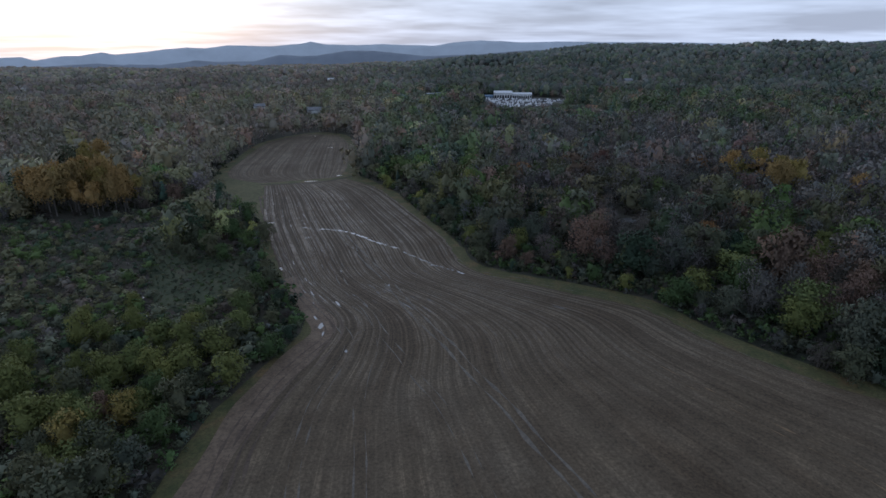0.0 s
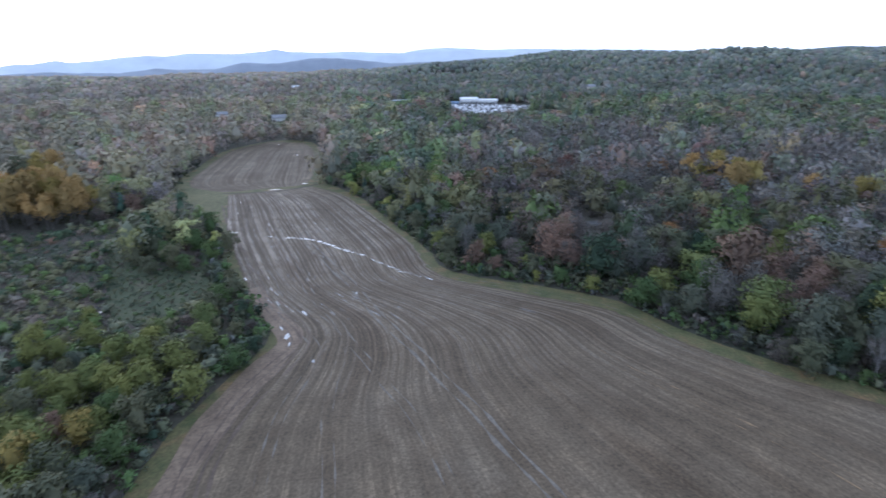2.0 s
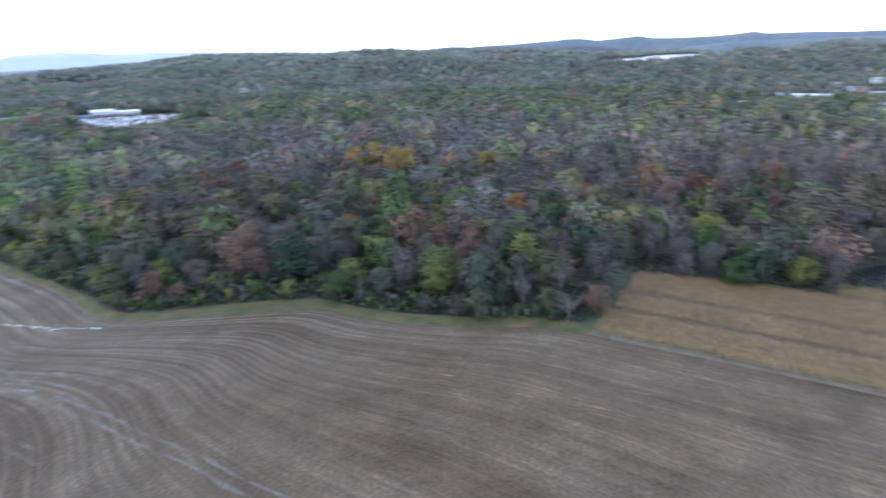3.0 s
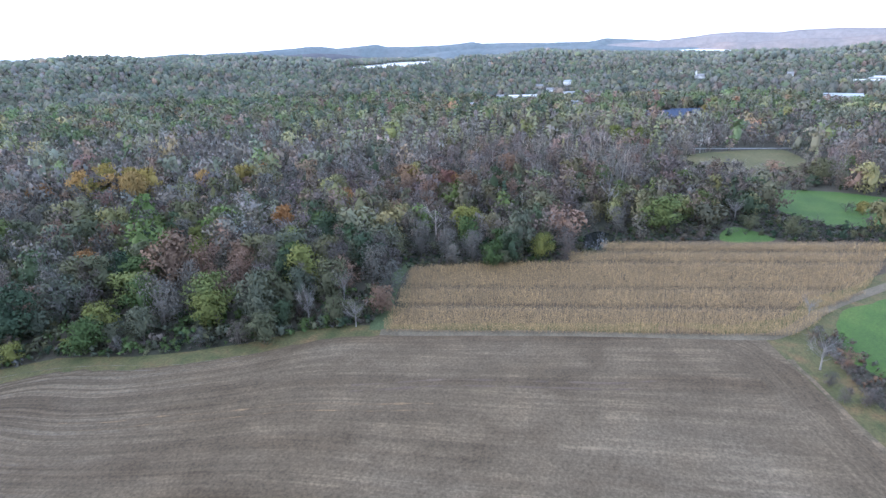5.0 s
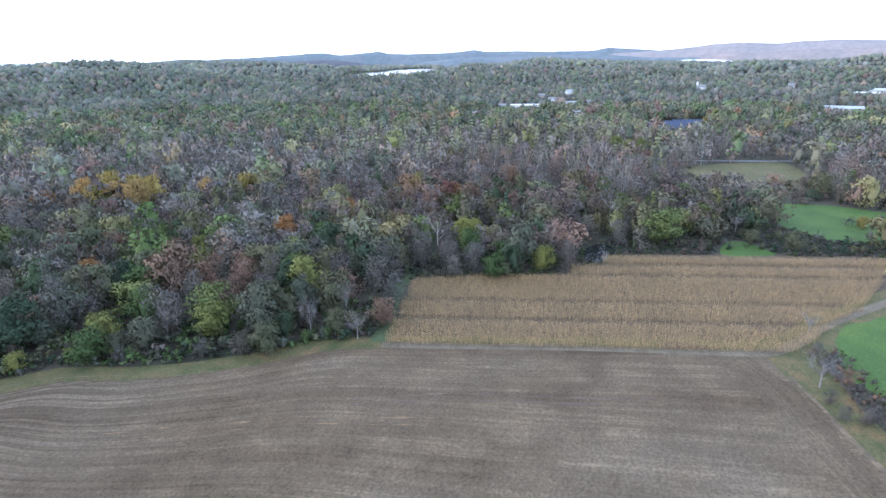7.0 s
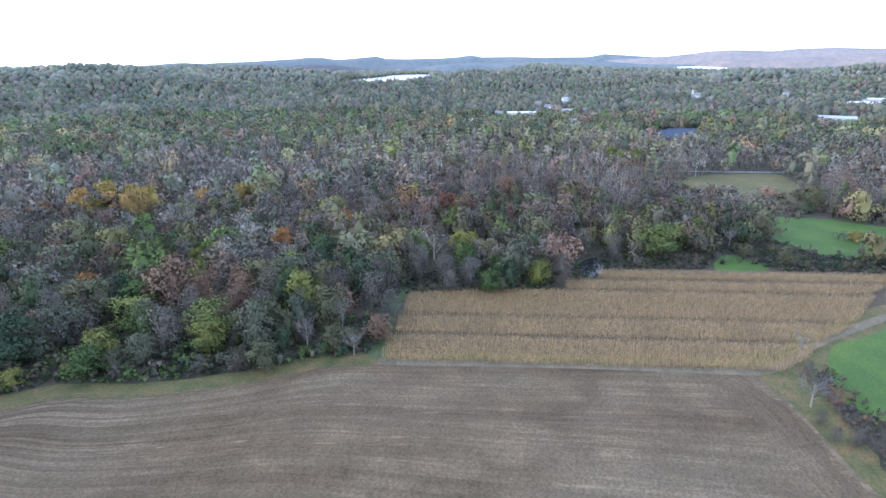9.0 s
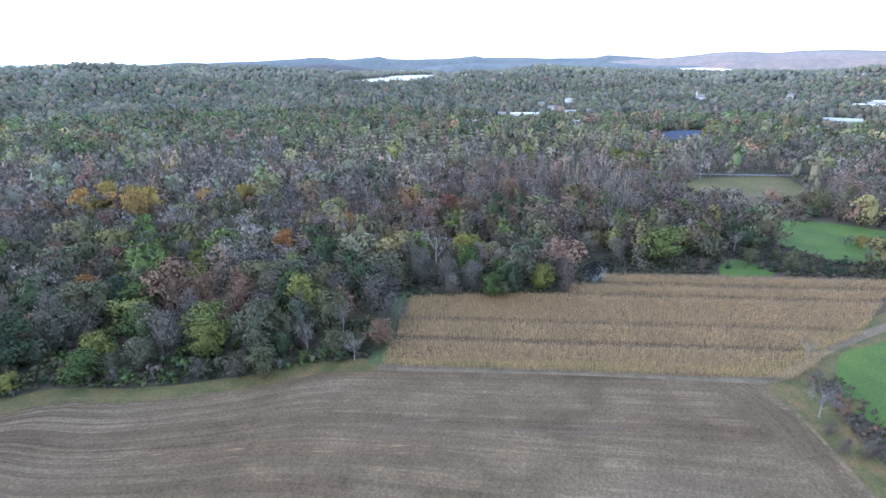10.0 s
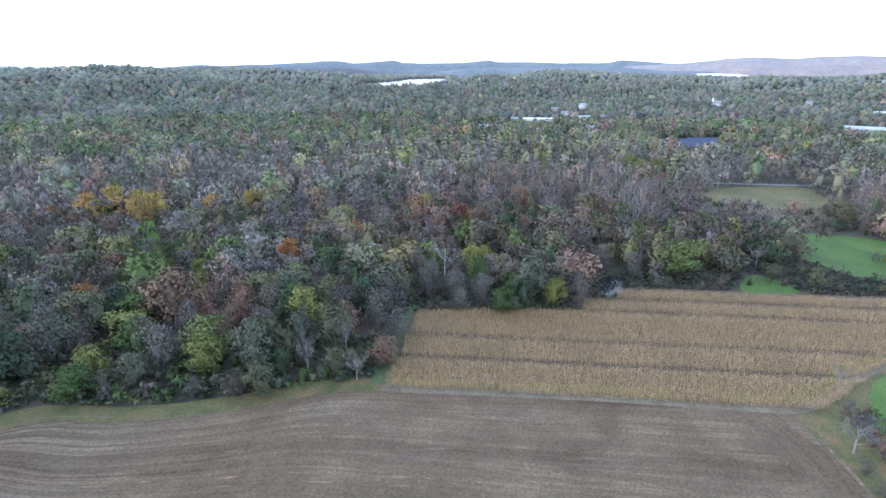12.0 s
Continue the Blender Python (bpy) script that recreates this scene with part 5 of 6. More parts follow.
def row_water():
    """Slivers of rain water standing in the rows of the wet north end, and a chain of them across the rows."""
    g = np.random.default_rng(61)
    a, b = catmull(FIELD_LEFT, 12), catmull(FIELD_RIGHT, 12)
    v, f = [], []

    def patch(c, d, half_long, half_wide):
        d = d / np.hypot(*d)
        n = np.array((-d[1], d[0]))
        k = np.linspace(0, 2 * math.pi, 10)[:-1]
        ring = [c + d * half_long * math.cos(t) * g.uniform(0.6, 1.2) + n * half_wide * math.sin(t) * g.uniform(0.5, 1.3) for t in k]
        base = len(v)
        v.append((*c, 0.152))
        v.extend((*q, 0.15) for q in ring)
        f.extend((base, base + 1 + q, base + 1 + (q + 1) % 9) for q in range(9))

    count = 0
    while count < 80:
        i, k = int(g.integers(2, len(a) - 2)), g.uniform(0.03, 0.97)
        p = a[i] + (b[i] - a[i]) * k
        if not 138 < p[1] < 275 or g.uniform() > 1.1 - 1.2 * k or far_noise(np.array([p[0]]), np.array([p[1]]), 40, 23)[0] < -0.15:
            continue
        q = a[i + 1] + (b[i + 1] - a[i + 1]) * k
        patch(p + g.uniform(0, 1) * (q - p), q - p, g.uniform(0.8, 3.2), g.uniform(0.04, 0.12))
        count += 1
    line = catmull([(-58, 217), (-47, 214.5), (-41, 212.5), (-35, 208), (-29, 202), (-24, 197.5), (-18, 192), (-11, 184), (-3, 175.5), (7, 167.5)], 9)
    for i in range(len(line) - 1):
        swell = 1.6 if 9 < i < 40 else 0.7
        if g.uniform() < 0.62:
            patch(line[i] + g.normal(0, 0.25, 2), line[i + 1] - line[i], g.uniform(0.5, 1.1) * (1 + 0.4 * swell), g.uniform(0.15, 0.5) * swell)
    me = np_mesh("standing_water", v, f, [M_PUDDLE])
    tagged(new("standing_water", me), "slivers of rain water shining between the tilled rows", "water", kind="stuff")


row_water()
water("pond", [(214, 52), (222, 48), (218, 41), (206, 41), (198, 45), (204, 50)], 0.12, "small dark pond beside the corn and bare trees")
water("pool", [(76, 221), (82, 222), (84, 229), (79, 230), (76, 226)], 0.12, "small bright pool among the leafless trees", M_PUDDLE)
water("wood_pool", [(-74, 445), (-69, 445), (-69, 451), (-74, 451)], 0.12, "small pool at the edge of the far wood", M_PUDDLE)
for k, (px, py, pw) in enumerate([(-134, 239, 2.2), (-132, 234, 1.6), (-129, 227, 1.4), (-119, 206, 0.9), (-106, 181, 0.9), (-98, 165, 0.8), (-90, 149, 0.9), (-83, 137, 0.8), (-77, 125, 0.9)]):
    water("ditch_water", [(px - pw * 0.75, py + pw * 1.5), (px + pw * 0.05, py + pw * 0.5), (px + pw * 0.75, py - pw * 1.5), (px - pw * 0.1, py - pw * 0.2)], 0.1, "glint of water in the marsh ditch", M_PUDDLE, 0.2)
strip("ditch", [(-138, 245), (-129, 227), (-119, 206), (-106, 181), (-90, 149), (-77, 125), (-66, 105), (-58, 85)], 2.0, 0.085, noisy("ditch_mud", [(0.3, (0.03, 0.025, 0.02)), (0.7, (0.06, 0.05, 0.04))], 0.3, 2.0), "dark muddy drainage ditch through the marsh", "ditch")


def polar(table):
    return [(r * math.sin(radians(a)), r * math.cos(radians(a))) for a, r in table]


water("lake", polar(LAKE), LAKE_Z, "long pale lake below the wooded hills", water_material("lake_water", (0.2, 0.23, 0.26), 0.15), 3.0)


# ---- corn ----
def corn_shape(g):
    """A dry corn stalk with drooping blades."""
    parts = [(np.array([(-0.02, 0, 0), (0.02, 0, 0), (0, 0.02, 1.0)]), np.array([(0, 1, 2)]))]
    for k in range(5):
        an, z0 = k * 2.3 + g.uniform(-0.5, 0.5), 0.25 + 0.15 * k
        c, s = math.cos(an), math.sin(an)
        reach = g.uniform(0.3, 0.5)
        parts.append((np.array([(-s * 0.06, c * 0.06, z0), (s * 0.06, -c * 0.06, z0), (c * reach, s * reach, z0 + g.uniform(-0.12, 0.14))]), np.array([(0, 1, 2)])))
    return join(parts)


CORN_SHAPES = [corn_shape(np.random.default_rng(k)) for k in range(5)]


def corn_strip(o0, o1, s0, s1a, s1b):
    rows = np.arange(o0, o1, 0.76)
    pts = []
    for o in rows:
        end = s1a + (s1b - s1a) * (o - o0) / (o1 - o0)
        start = s0
        s = np.arange(start + rng.uniform(-0.8, 0.8), end + rng.uniform(-1, 1), 0.44)
        s = s + rng.uniform(-0.15, 0.15, len(s))
        oo = o + rng.uniform(-0.12, 0.12, len(s))
        pts.append(np.outer(s, CORN_ALONG) + np.outer(oo, CORN_OUT))
    p = np.concatenate(pts)
    if o0 == 163.0:
        cut = (p - (155, 93)) @ np.array((0.83, 0.56)) < 0
        p = p[cut]
    p = p[rng.uniform(0, 1, len(p)) > 0.03]
    n = len(p)
    c = np.array((0.41, 0.283, 0.128)) * rng.uniform(0.7, 1.25, (n, 1)) * (1 + 0.15 * far_noise(p[:, 0], p[:, 1], 25, 8)[:, None])
    place = np.column_stack([p, np.zeros(n), np.full(n, 1.15), rng.normal(2.0, 0.22, n), c])
    tagged(new("corn", scatter_mesh("corn", CORN_SHAPES, place, M_STALK, False)), "strip of standing dry tan corn in rows", "corn", kind="stuff")


for row in CORN_STRIPS:
    corn_strip(*row)
sheet("corn_ground", [(112, 77), (127, 83), (143, 91), (156, 96), (178, 60), (193, 43), (214, 33), (236, -10), (262, -68), (240, -78), (214, -54), (190, -37), (171, -24), (152, -13), (128, 40)], 0.05,
      noisy("corn_litter", [(0.3, (0.05, 0.037, 0.024)), (0.7, (0.095, 0.072, 0.046))], 0.4, 3.0), "straw-strewn soil under the corn rows", 0.5, "field")


# ---- scrub: low bushes under the trees, in the marsh and along the verges ----
def scrub():
    low = [crown_leafy(g0, 4, 15, 0.12, -0.15, 0.1, 0.24, 0.36) for _ in range(6)]
    mound = [crown_leafy(g0, 8, 38, 0.065, -0.3, 0.15, 0.2, 0.34) for _ in range(5)]
    names = ["dgreen", "olive", "green", "brown", "grey", "mauve", "rust", "sage"]

    def rows(x, y, h, chances, bright=1.0, wide=1.4):
        n = len(x)
        k = rng.choice(len(names), n, p=np.array(chances) / sum(chances))
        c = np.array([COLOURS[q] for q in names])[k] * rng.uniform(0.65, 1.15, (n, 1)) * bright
        hh = h * rng.uniform(0.6, 1.4, n)
        return np.column_stack([x, y, np.full(n, -0.05), hh * wide * rng.uniform(0.8, 1.25, n), hh, c])

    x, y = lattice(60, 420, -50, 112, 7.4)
    # colours cut to 0.48: shade between the trees is painted into the undergrowth
    tagged(new("undergrowth", scatter_mesh("undergrowth", low, rows(x, y, 3.0, [4, 4, 2, 4, 0.6, 0.4, 0.2, 2], 0.48))), "tangled undergrowth between the trees, darkened as if in shade", "undergrowth", kind="stuff")
    for cell, shapes, h, wide, gate, seed, mix, text in ((2.7, low, 1.0, 2.0, -0.75, 12, [4, 5, 2, 4, 0.2, 0.2, 0.2, 4], "low brown and grey-green brush over the marsh"),
                                                       (4.7, mound, 3.1, 1.75, -0.25, 12, [3, 8, 4, 2, 0.2, 0.1, 0.1, 3], "rounded grey-green willow scrub over the marsh")):
        k = np.arange(-260, 0, cell)
        x, y = (q.ravel() for q in np.meshgrid(k, k + 300))
        x, y = x + rng.uniform(-0.5, 0.5, x.shape) * cell, y + rng.uniform(-0.5, 0.5, x.shape) * cell
        ok = inside(CLEAR[10], x, y) & ~inside(VERGE, x, y) & (gap_to(VERGE, x, y) > 2.0) & ~inside([(-126, 228), (-113, 240), (-88, 190), (-64, 183), (-58, 156), (-71, 141), (-86, 145)], x, y)
        ok &= far_noise(x, y, 45, seed) + rng.normal(0, 0.1, x.shape) + 0.5 * (1 - smooth(130, 190, y)) > gate
        tagged(new("marsh_scrub", scatter_mesh("marsh_scrub", shapes, rows(x[ok], y[ok], h, mix, 1.55, wide))), text, "scrub", kind="stuff")

    k = np.arange(0, 195, 1.9)
    x, y = (q.ravel() for q in np.meshgrid(k + 145, k - 80))
    x, y = x + rng.uniform(-0.9, 0.9, x.shape), y + rng.uniform(-0.9, 0.9, x.shape)
    o, s = x * CORN_OUT[0] + y * CORN_OUT[1], x * CORN_ALONG[0] + y * CORN_ALONG[1]
    ok = inside([(150, 100), (165, 112), (205, 66), (236, 40), (262, 8), (286, -14), (268, -40), (279, -62), (285, -84), (262, -78), (236, -12), (214, 34), (184, 48), (152, 90)], x, y) & (o > 160)
    for o0, o1, s0, s1, s2 in CORN_STRIPS:
        held = (o > o0 - 1.2) & (o < o1 + 1.0) & (s > s0 - 1.0)
        ok &= ~(held & ((o0 != 163.0) | ((x - 155) * 0.83 + (y - 93) * 0.56 < 1.0)))
    for plan in ([(214, 52), (222, 48), (218, 41), (206, 41), (198, 45), (204, 50)], [(250, 4), (250, -9), (237, -20), (227, 4)], [(325, -10), (342, -36), (349, -74), (330, -108), (290, -98), (279, -62), (268, -40), (285, -18)]):
        ok &= ~inside(plan, x, y) & (gap_to(plan, x, y) > 1.0)
    tagged(new("brush", scatter_mesh("brush", low, rows(x[ok], y[ok], 1.3, [2, 4, 2, 4, 1, 3, 0.3, 3], 0.9, 1.9))), "low brown and olive brush along the corn", "brush", kind="stuff")
    k = np.arange(-40, 330, 3.7)
    x, y = (q.ravel() for q in np.meshgrid(k, k - 40))
    x, y = x + rng.uniform(-1.7, 1.7, x.shape), y + rng.uniform(-1.7, 1.7, x.shape)
    gap = gap_to(VERGE, x, y)
    ok = ~open_ground(x, y) & ~inside(VERGE, x, y) & (gap > 0.4) & (gap < 24) & (np.hypot(x, y) < 330)
    tagged(new("edge_scrub", scatter_mesh("edge_scrub", low + mound[:2], rows(x[ok], y[ok], 3.0, [2, 7, 6, 1, 0.6, 0.5, 0.2, 4], 1.15, 1.35))), "dense green scrub along the edge of the wood", "scrub", kind="stuff")
    k = np.arange(-40, 200, 2.1)
    x, y = (q.ravel() for q in np.meshgrid(k, k + 60))
    x, y = x + rng.uniform(-1, 1, x.shape), y + rng.uniform(-1, 1, x.shape)
    gap = gap_to(VERGE, x, y)
    ok = ~open_ground(x, y) & ~inside(VERGE, x, y) & (gap > 0.1) & (gap < 5)
    tagged(new("edge_scrub", scatter_mesh("edge_scrub", low, rows(x[ok], y[ok], 1.4, [1, 7, 6, 2, 0.6, 0.5, 0.2, 4], 1.15, 1.5))), "low olive brush where the grass meets the wood", "scrub", kind="stuff")
    k = np.arange(-100, -35, 3.0)
    x, y = (q.ravel() for q in np.meshgrid(k, np.arange(55, 235, 3.0)))
    x, y = x + rng.uniform(-1.4, 1.4, x.shape), y + rng.uniform(-1.4, 1.4, x.shape)
    gap = gap_to(VERGE, x, y)
    ok = ~inside(VERGE, x, y) & (gap > 0.2) & (gap < 9)
    tagged(new("edge_scrub", scatter_mesh("edge_scrub", low + mound[:3], rows(x[ok], y[ok], 2.7, [1, 8, 6, 1, 0.2, 0.2, 0.2, 4], 1.6, 1.45))), "dense green scrub between the marsh and the field", "scrub", kind="stuff")
    k = np.arange(80, 172, 1.8)
    x, y = (q.ravel() for q in np.meshgrid(k, k - 145))
    x, y = x + rng.uniform(-0.8, 0.8, x.shape), y + rng.uniform(-0.8, 0.8, x.shape)
    ok = inside([(150, -21), (161, -26), (156, -29), (140, -36), (118, -60), (96, -72), (84, -60), (104, -39), (128, -30)], x, y) & (rng.uniform(0, 1, x.shape) < 0.8)
    tagged(new("brush", scatter_mesh("brush", low, rows(x[ok], y[ok], 1.3, [0.1, 1, 0.2, 5, 2, 5, 1.0, 0.5], 0.95, 1.5))), "brown leafless brush between the field and the young crop", "brush", kind="stuff")
    k = np.arange(0, 100, 2.0)
    x, y = (q.ravel() for q in np.meshgrid(k - 130, k + 140))
    x, y = x + rng.uniform(-1, 1, x.shape), y + rng.uniform(-1, 1, x.shape)
    ok = inside([(-128, 230), (-113, 242), (-88, 192), (-64, 185), (-56, 156), (-71, 139), (-88, 143)], x, y)
    tagged(new("sedge", scatter_mesh("sedge", low, rows(x[ok], y[ok], 0.7, [4, 5, 2, 2, 0.5, 0.1, 0.1, 2], 1.1, 2.4))), "low tussocks of green and brown sedge", "sedge", kind="stuff")


scrub()


def hedge(line, step, h, kinds, side=0.0, spread=2.0):
    """Single bushes along a line."""
    step *= 1.4
    c = catmull(line, 8)
    d = np.concatenate([[0], np.cumsum(np.linalg.norm(np.diff(c, axis=0), axis=1))])
    for s in np.arange(0, d[-1], step):
        x, y = np.interp(s, d, c[:, 0]), np.interp(s, d, c[:, 1])
        x, y = x + rng.uniform(-spread, spread) + side, y + rng.uniform(-spread, spread) + side * 0.6
        hh = h * rng.uniform(0.65, 1.35)
        bush(kinds[int(rng.integers(0, len(kinds)))], x, y, hh, hh * rng.uniform(1.0, 1.5))


def bush(kind, x, y, h, w, shapes={}):
    """A shrub leafed to the ground: stems and crown."""
    fam = family(kind)
    v = int(rng.integers(0, 4))
    if (kind, v) not in shapes:
        g = np.random.default_rng(50 + v)
        cv, cf, cn = crown_leafy(g, 10, 80, 0.058, -0.1, 0.15, 0.16, 0.3) if fam == "leafy" else crown_bare(g, 9, 260, 0.009, 0.6, 0.05, False)
        sv, sf = trunk_shape(g, 5, 0.5, 0.02)
        shapes[(kind, v)] = (np_mesh("crown", cv, cf, [M_LEAF], tints=np.tile(COLOURS[kind], (len(cv), 1)), smooth_faces=True, normals=cn), np_mesh("stem", sv, sf, [M_BARK]))
    top = tagged(new("shrub"), f"{WORDS[kind]} shrub on the rough grass at the wood's edge", "shrub", "shrubs of the margins")
    for name, me in zip(("crown", "stem"), shapes[(kind, v)]):
        ob = new(name, me)
        ob.parent = top
    top.matrix_world = pose(x, y, 0.0, 0, 0, rng.uniform(0, 360)) @ Matrix.Diagonal((w, w, h, 1))


def thicket():
    """Yellow-green young trees over the marsh beside the field."""
    g = np.random.default_rng(33)
    spots = []
    while len(spots) < 75:
        x, y = g.uniform(-125, -48), g.uniform(58, 128)
        if y > 62 + 0.9 * (x + 125) + 30 or gap_to(VERGE, np.array([x]), np.array([y]))[0] < 5 or any(math.hypot(x - a, y - b) < 4.2 for a, b in spots):
            continue
        spots.append((x, y))
        h = g.uniform(5.0, 9.5)
        tree(str(g.choice(["ygreen", "olive", "willow", "yellow", "sage", "green", "gold"], p=[0.45, 0.25, 0.08, 0.05, 0.1, 0.06, 0.01])), x, y, h, h * g.uniform(0.75, 1.1))


thicket()
hedge([(-22, 288), (-9, 240), (9, 199), (16, 177), (45, 163), (65, 152), (76, 131), (90, 114), (106, 96), (116, 90)], 2.6, 2.9, ["olive", "olive", "green", "sage", "mauve", "green", "ygreen"], 0.0, 1.3)
hedge([(-6, 250), (16, 206), (24, 184), (48, 170), (70, 160), (82, 138), (96, 122), (112, 106)], 4.2, 4.2, ["olive", "green", "olive", "ygreen", "sage"], 2.5)
hedge([(-48, 140), (-58, 168), (-70, 192)], 3.4, 3.6, ["sage", "olive", "green", "dgreen"], -4.0)
hedge([(-53, 95), (-49, 115), (-46, 135)], 3.0, 3.4, ["sage", "olive", "green", "sage"], -3.0)
hedge([(153, -20), (146, -23), (139, -26), (131, -28.5), (118, -35), (100, -45)], 1.5, 2.4, ["mauve", "grey", "brown", "mauve", "salmon"], 0.0, 1.1)
hedge([(162, 100), (172, 84), (184, 66), (194, 54)], 2.0, 2.2, ["mauve", "brown", "olive", "dgreen", "mauve"], 2.0, 1.5)
hedge([(156, 97), (165, 84), (175, 70), (186, 54), (194, 47)], 1.7, 2.0, ["mauve", "brown", "olive", "dgreen"], 0.0, 1.4)
hedge([(224, 38), (234, 18), (240, 8)], 2.4, 2.0, ["mauve", "brown", "grey"], 0.0, 1.5)
hedge([(166, 104), (178, 90), (190, 72), (200, 62)], 2.6, 3.0, ["dgreen", "brown", "olive", "grey"], 2.0, 2.0)
hedge([(222, 36), (236, 10), (244, -20), (254, -45), (268, -62)], 3.0, 2.8, ["dgreen", "olive", "mauve", "grey", "olive"], 1.0, 2.0)
hedge([(256, 2), (262, -22), (266, -48), (280, -68)], 3.2, 3.4, ["dgreen", "mauve", "olive", "grey", "olive"], 0.0, 3.0)
hedge([(296, -44), (300, -55), (296, -62)], 3.0, 3.6, ["yellow", "mauve", "grey"], 0.0, 1.5)


# ---- buildings ----
def box(x0, x1, y0, y1, z0, z1):
    v = [(x, y, z) for z in (z0, z1) for x, y in ((x0, y0), (x1, y0), (x1, y1), (x0, y1))]
    return v, [(3, 2, 1, 0), (4, 5, 6, 7), (0, 1, 5, 4), (1, 2, 6, 5), (2, 3, 7, 6), (3, 0, 4, 7)]


def solids(name, boxes, mat, parent):
    v, f = [], []
    for b in boxes:
        bv, bf = box(*b)
        f += [tuple(k + len(v) for k in q) for q in bf]
        v += bv
    ob = new(name, np_mesh(name, v, f, [mat]))
    ob.parent = parent
    return ob


M_SIDING = noisy("white_siding", [(0.3, (0.62, 0.62, 0.6)), (0.7, (0.78, 0.78, 0.76))], 0.3, 2.0, 0.6, 0.1)
M_ROOF_WHITE = noisy("white_metal_roof", [(0.3, (0.7, 0.71, 0.73)), (0.7, (0.82, 0.83, 0.84))], 0.1, 1.0, 0.45, 0.05)
M_ROOF_GREY = noisy("grey_shingle_roof", [(0.3, (0.2, 0.2, 0.21)), (0.7, (0.33, 0.33, 0.34))], 0.3, 2.0, 0.85, 0.2)
M_DARK = noisy("dark_glazing", [(0.3, (0.02, 0.022, 0.026)), (0.7, (0.045, 0.048, 0.055))], 0.5, 2.0, 0.2, 0.0)
M_BLUE = noisy("blue_panel", [(0.3, (0.18, 0.26, 0.38)), (0.7, (0.26, 0.35, 0.48))], 0.3, 2.0, 0.6, 0.1)
M_ASPHALT = noisy("lot_gravel", [(0.3, (0.08, 0.08, 0.08)), (0.7, (0.14, 0.137, 0.13))], 0.05, 1.0, 0.9, 0.1)


def building(name, x, y, z, turn, w, d, h, pitch, wall, roof, label, category, bays):
    """A building with walls, a gabled or nearly flat roof, doors and windows on its long sides."""
    top = tagged(new(name), label, category)
    solids("wall", [(-w / 2, w / 2, -d / 2, d / 2, -1.5, h)], wall, top)
    e, th = 0.5, 0.3
    rv = [(sx * (w / 2 + e), sy * (d / 2 + e), h - 0.05) for sx in (-1, 1) for sy in (-1, 1)] + [(sx * (w / 2 + e), 0, h + pitch) for sx in (-1, 1)]
    rv += [(a, b, c + th) for a, b, c in rv]
    rf = [(0, 2, 5, 4), (3, 1, 4, 5), (6, 10, 11, 8), (9, 11, 10, 7), (0, 6, 8, 2), (1, 3, 9, 7), (0, 4, 10, 6), (1, 7, 10, 4), (2, 8, 11, 5), (3, 5, 11, 9)]
    bm = bmesh.new()
    vs = [bm.verts.new(q) for q in rv]
    for q in rf:
        bm.faces.new([vs[k] for k in q])
    gv = [[bm.verts.new((s * w / 2, b, c)) for b, c in ((-d / 2, h), (d / 2, h), (0, h + pitch))] for s in (-1, 1)]
    for t3 in gv:
        bm.faces.new(t3)
    bmesh.ops.recalc_face_normals(bm, faces=bm.faces[:])
    me = bpy.data.meshes.new("roof")
    bm.to_mesh(me)
    bm.free()
    me.materials.append(roof)
    ob = new("roof", me)
    ob.parent = top
    step = w / bays
    for side in (-1, 1):
        for i in range(bays):
            cx = -w / 2 + step * (i + 0.5)
            y0, y1 = sorted((side * (d / 2 - 0.05), side * (d / 2 + 0.06)))
            if category == "warehouse":
                solids("door", [(cx - step * 0.3, cx + step * 0.3, y0, y1, 0, h * 0.6)], M_DARK, top)
            elif i == bays // 2:
                solids("door", [(cx - 0.5, cx + 0.5, y0, y1, 0, 2.1)], M_DARK, top)
            else:
                solids("window", [(cx - 0.55, cx + 0.55, y0, y1, 1.0, 2.4)], M_DARK, top)
                if h > 5:
                    solids("window", [(cx - 0.55, cx + 0.55, y0, y1, 3.8, 5.1)], M_DARK, top)
    top.matrix_world = pose(x, y, z, 0, 0, turn)
    return top


def on_land(x, y):
    return float(ground_height(x, y))


zd = on_land(100, 850)
building("warehouse", 92, 868, zd, -2, 27, 20, 7.5, 2.6, M_SIDING, M_ROOF_WHITE, "long white metal warehouse with a bright roof", "warehouse", 7)
building("warehouse", 121, 870, zd, -2, 29, 18, 5.5, 1.8, M_SIDING, M_ROOF_WHITE, "lower white warehouse wing with dark bay doors", "warehouse", 9)
building("shed", 70, 862, zd, -2, 12, 9, 3.5, 1.0, M_BLUE, M_BLUE, "small blue-grey metal shed beside the warehouse", "shed", 2)
lot = sheet("car_park", [(58, 815), (70, 700), (86, 690), (105, 690), (150, 740), (160, 780), (228, 800), (232, 818), (160, 826), (150, 862), (60, 860)], 0.0, M_ASPHALT, "grey gravel car park round the warehouse", 1.0, "car park")
bm = bmesh.new()
bm.from_mesh(lot.data)
bmesh.ops.subdivide_edges(bm, edges=bm.edges[:], cuts=3, use_grid_fill=True)
for v in bm.verts:
    v.co.z = on_land(v.co.x, v.co.y) + 0.4
bm.to_mesh(lot.data)
bm.free()

M_CAR = {}
for name, c in (("white", 0.8), ("silver", 0.45), ("black", 0.04)):
    mt, nt_, b_ = material(name + "_car_paint", 0.3)
    b_.inputs["Base Color"].default_value = (c, c, c * 1.02, 1)
    M_CAR[name] = mt


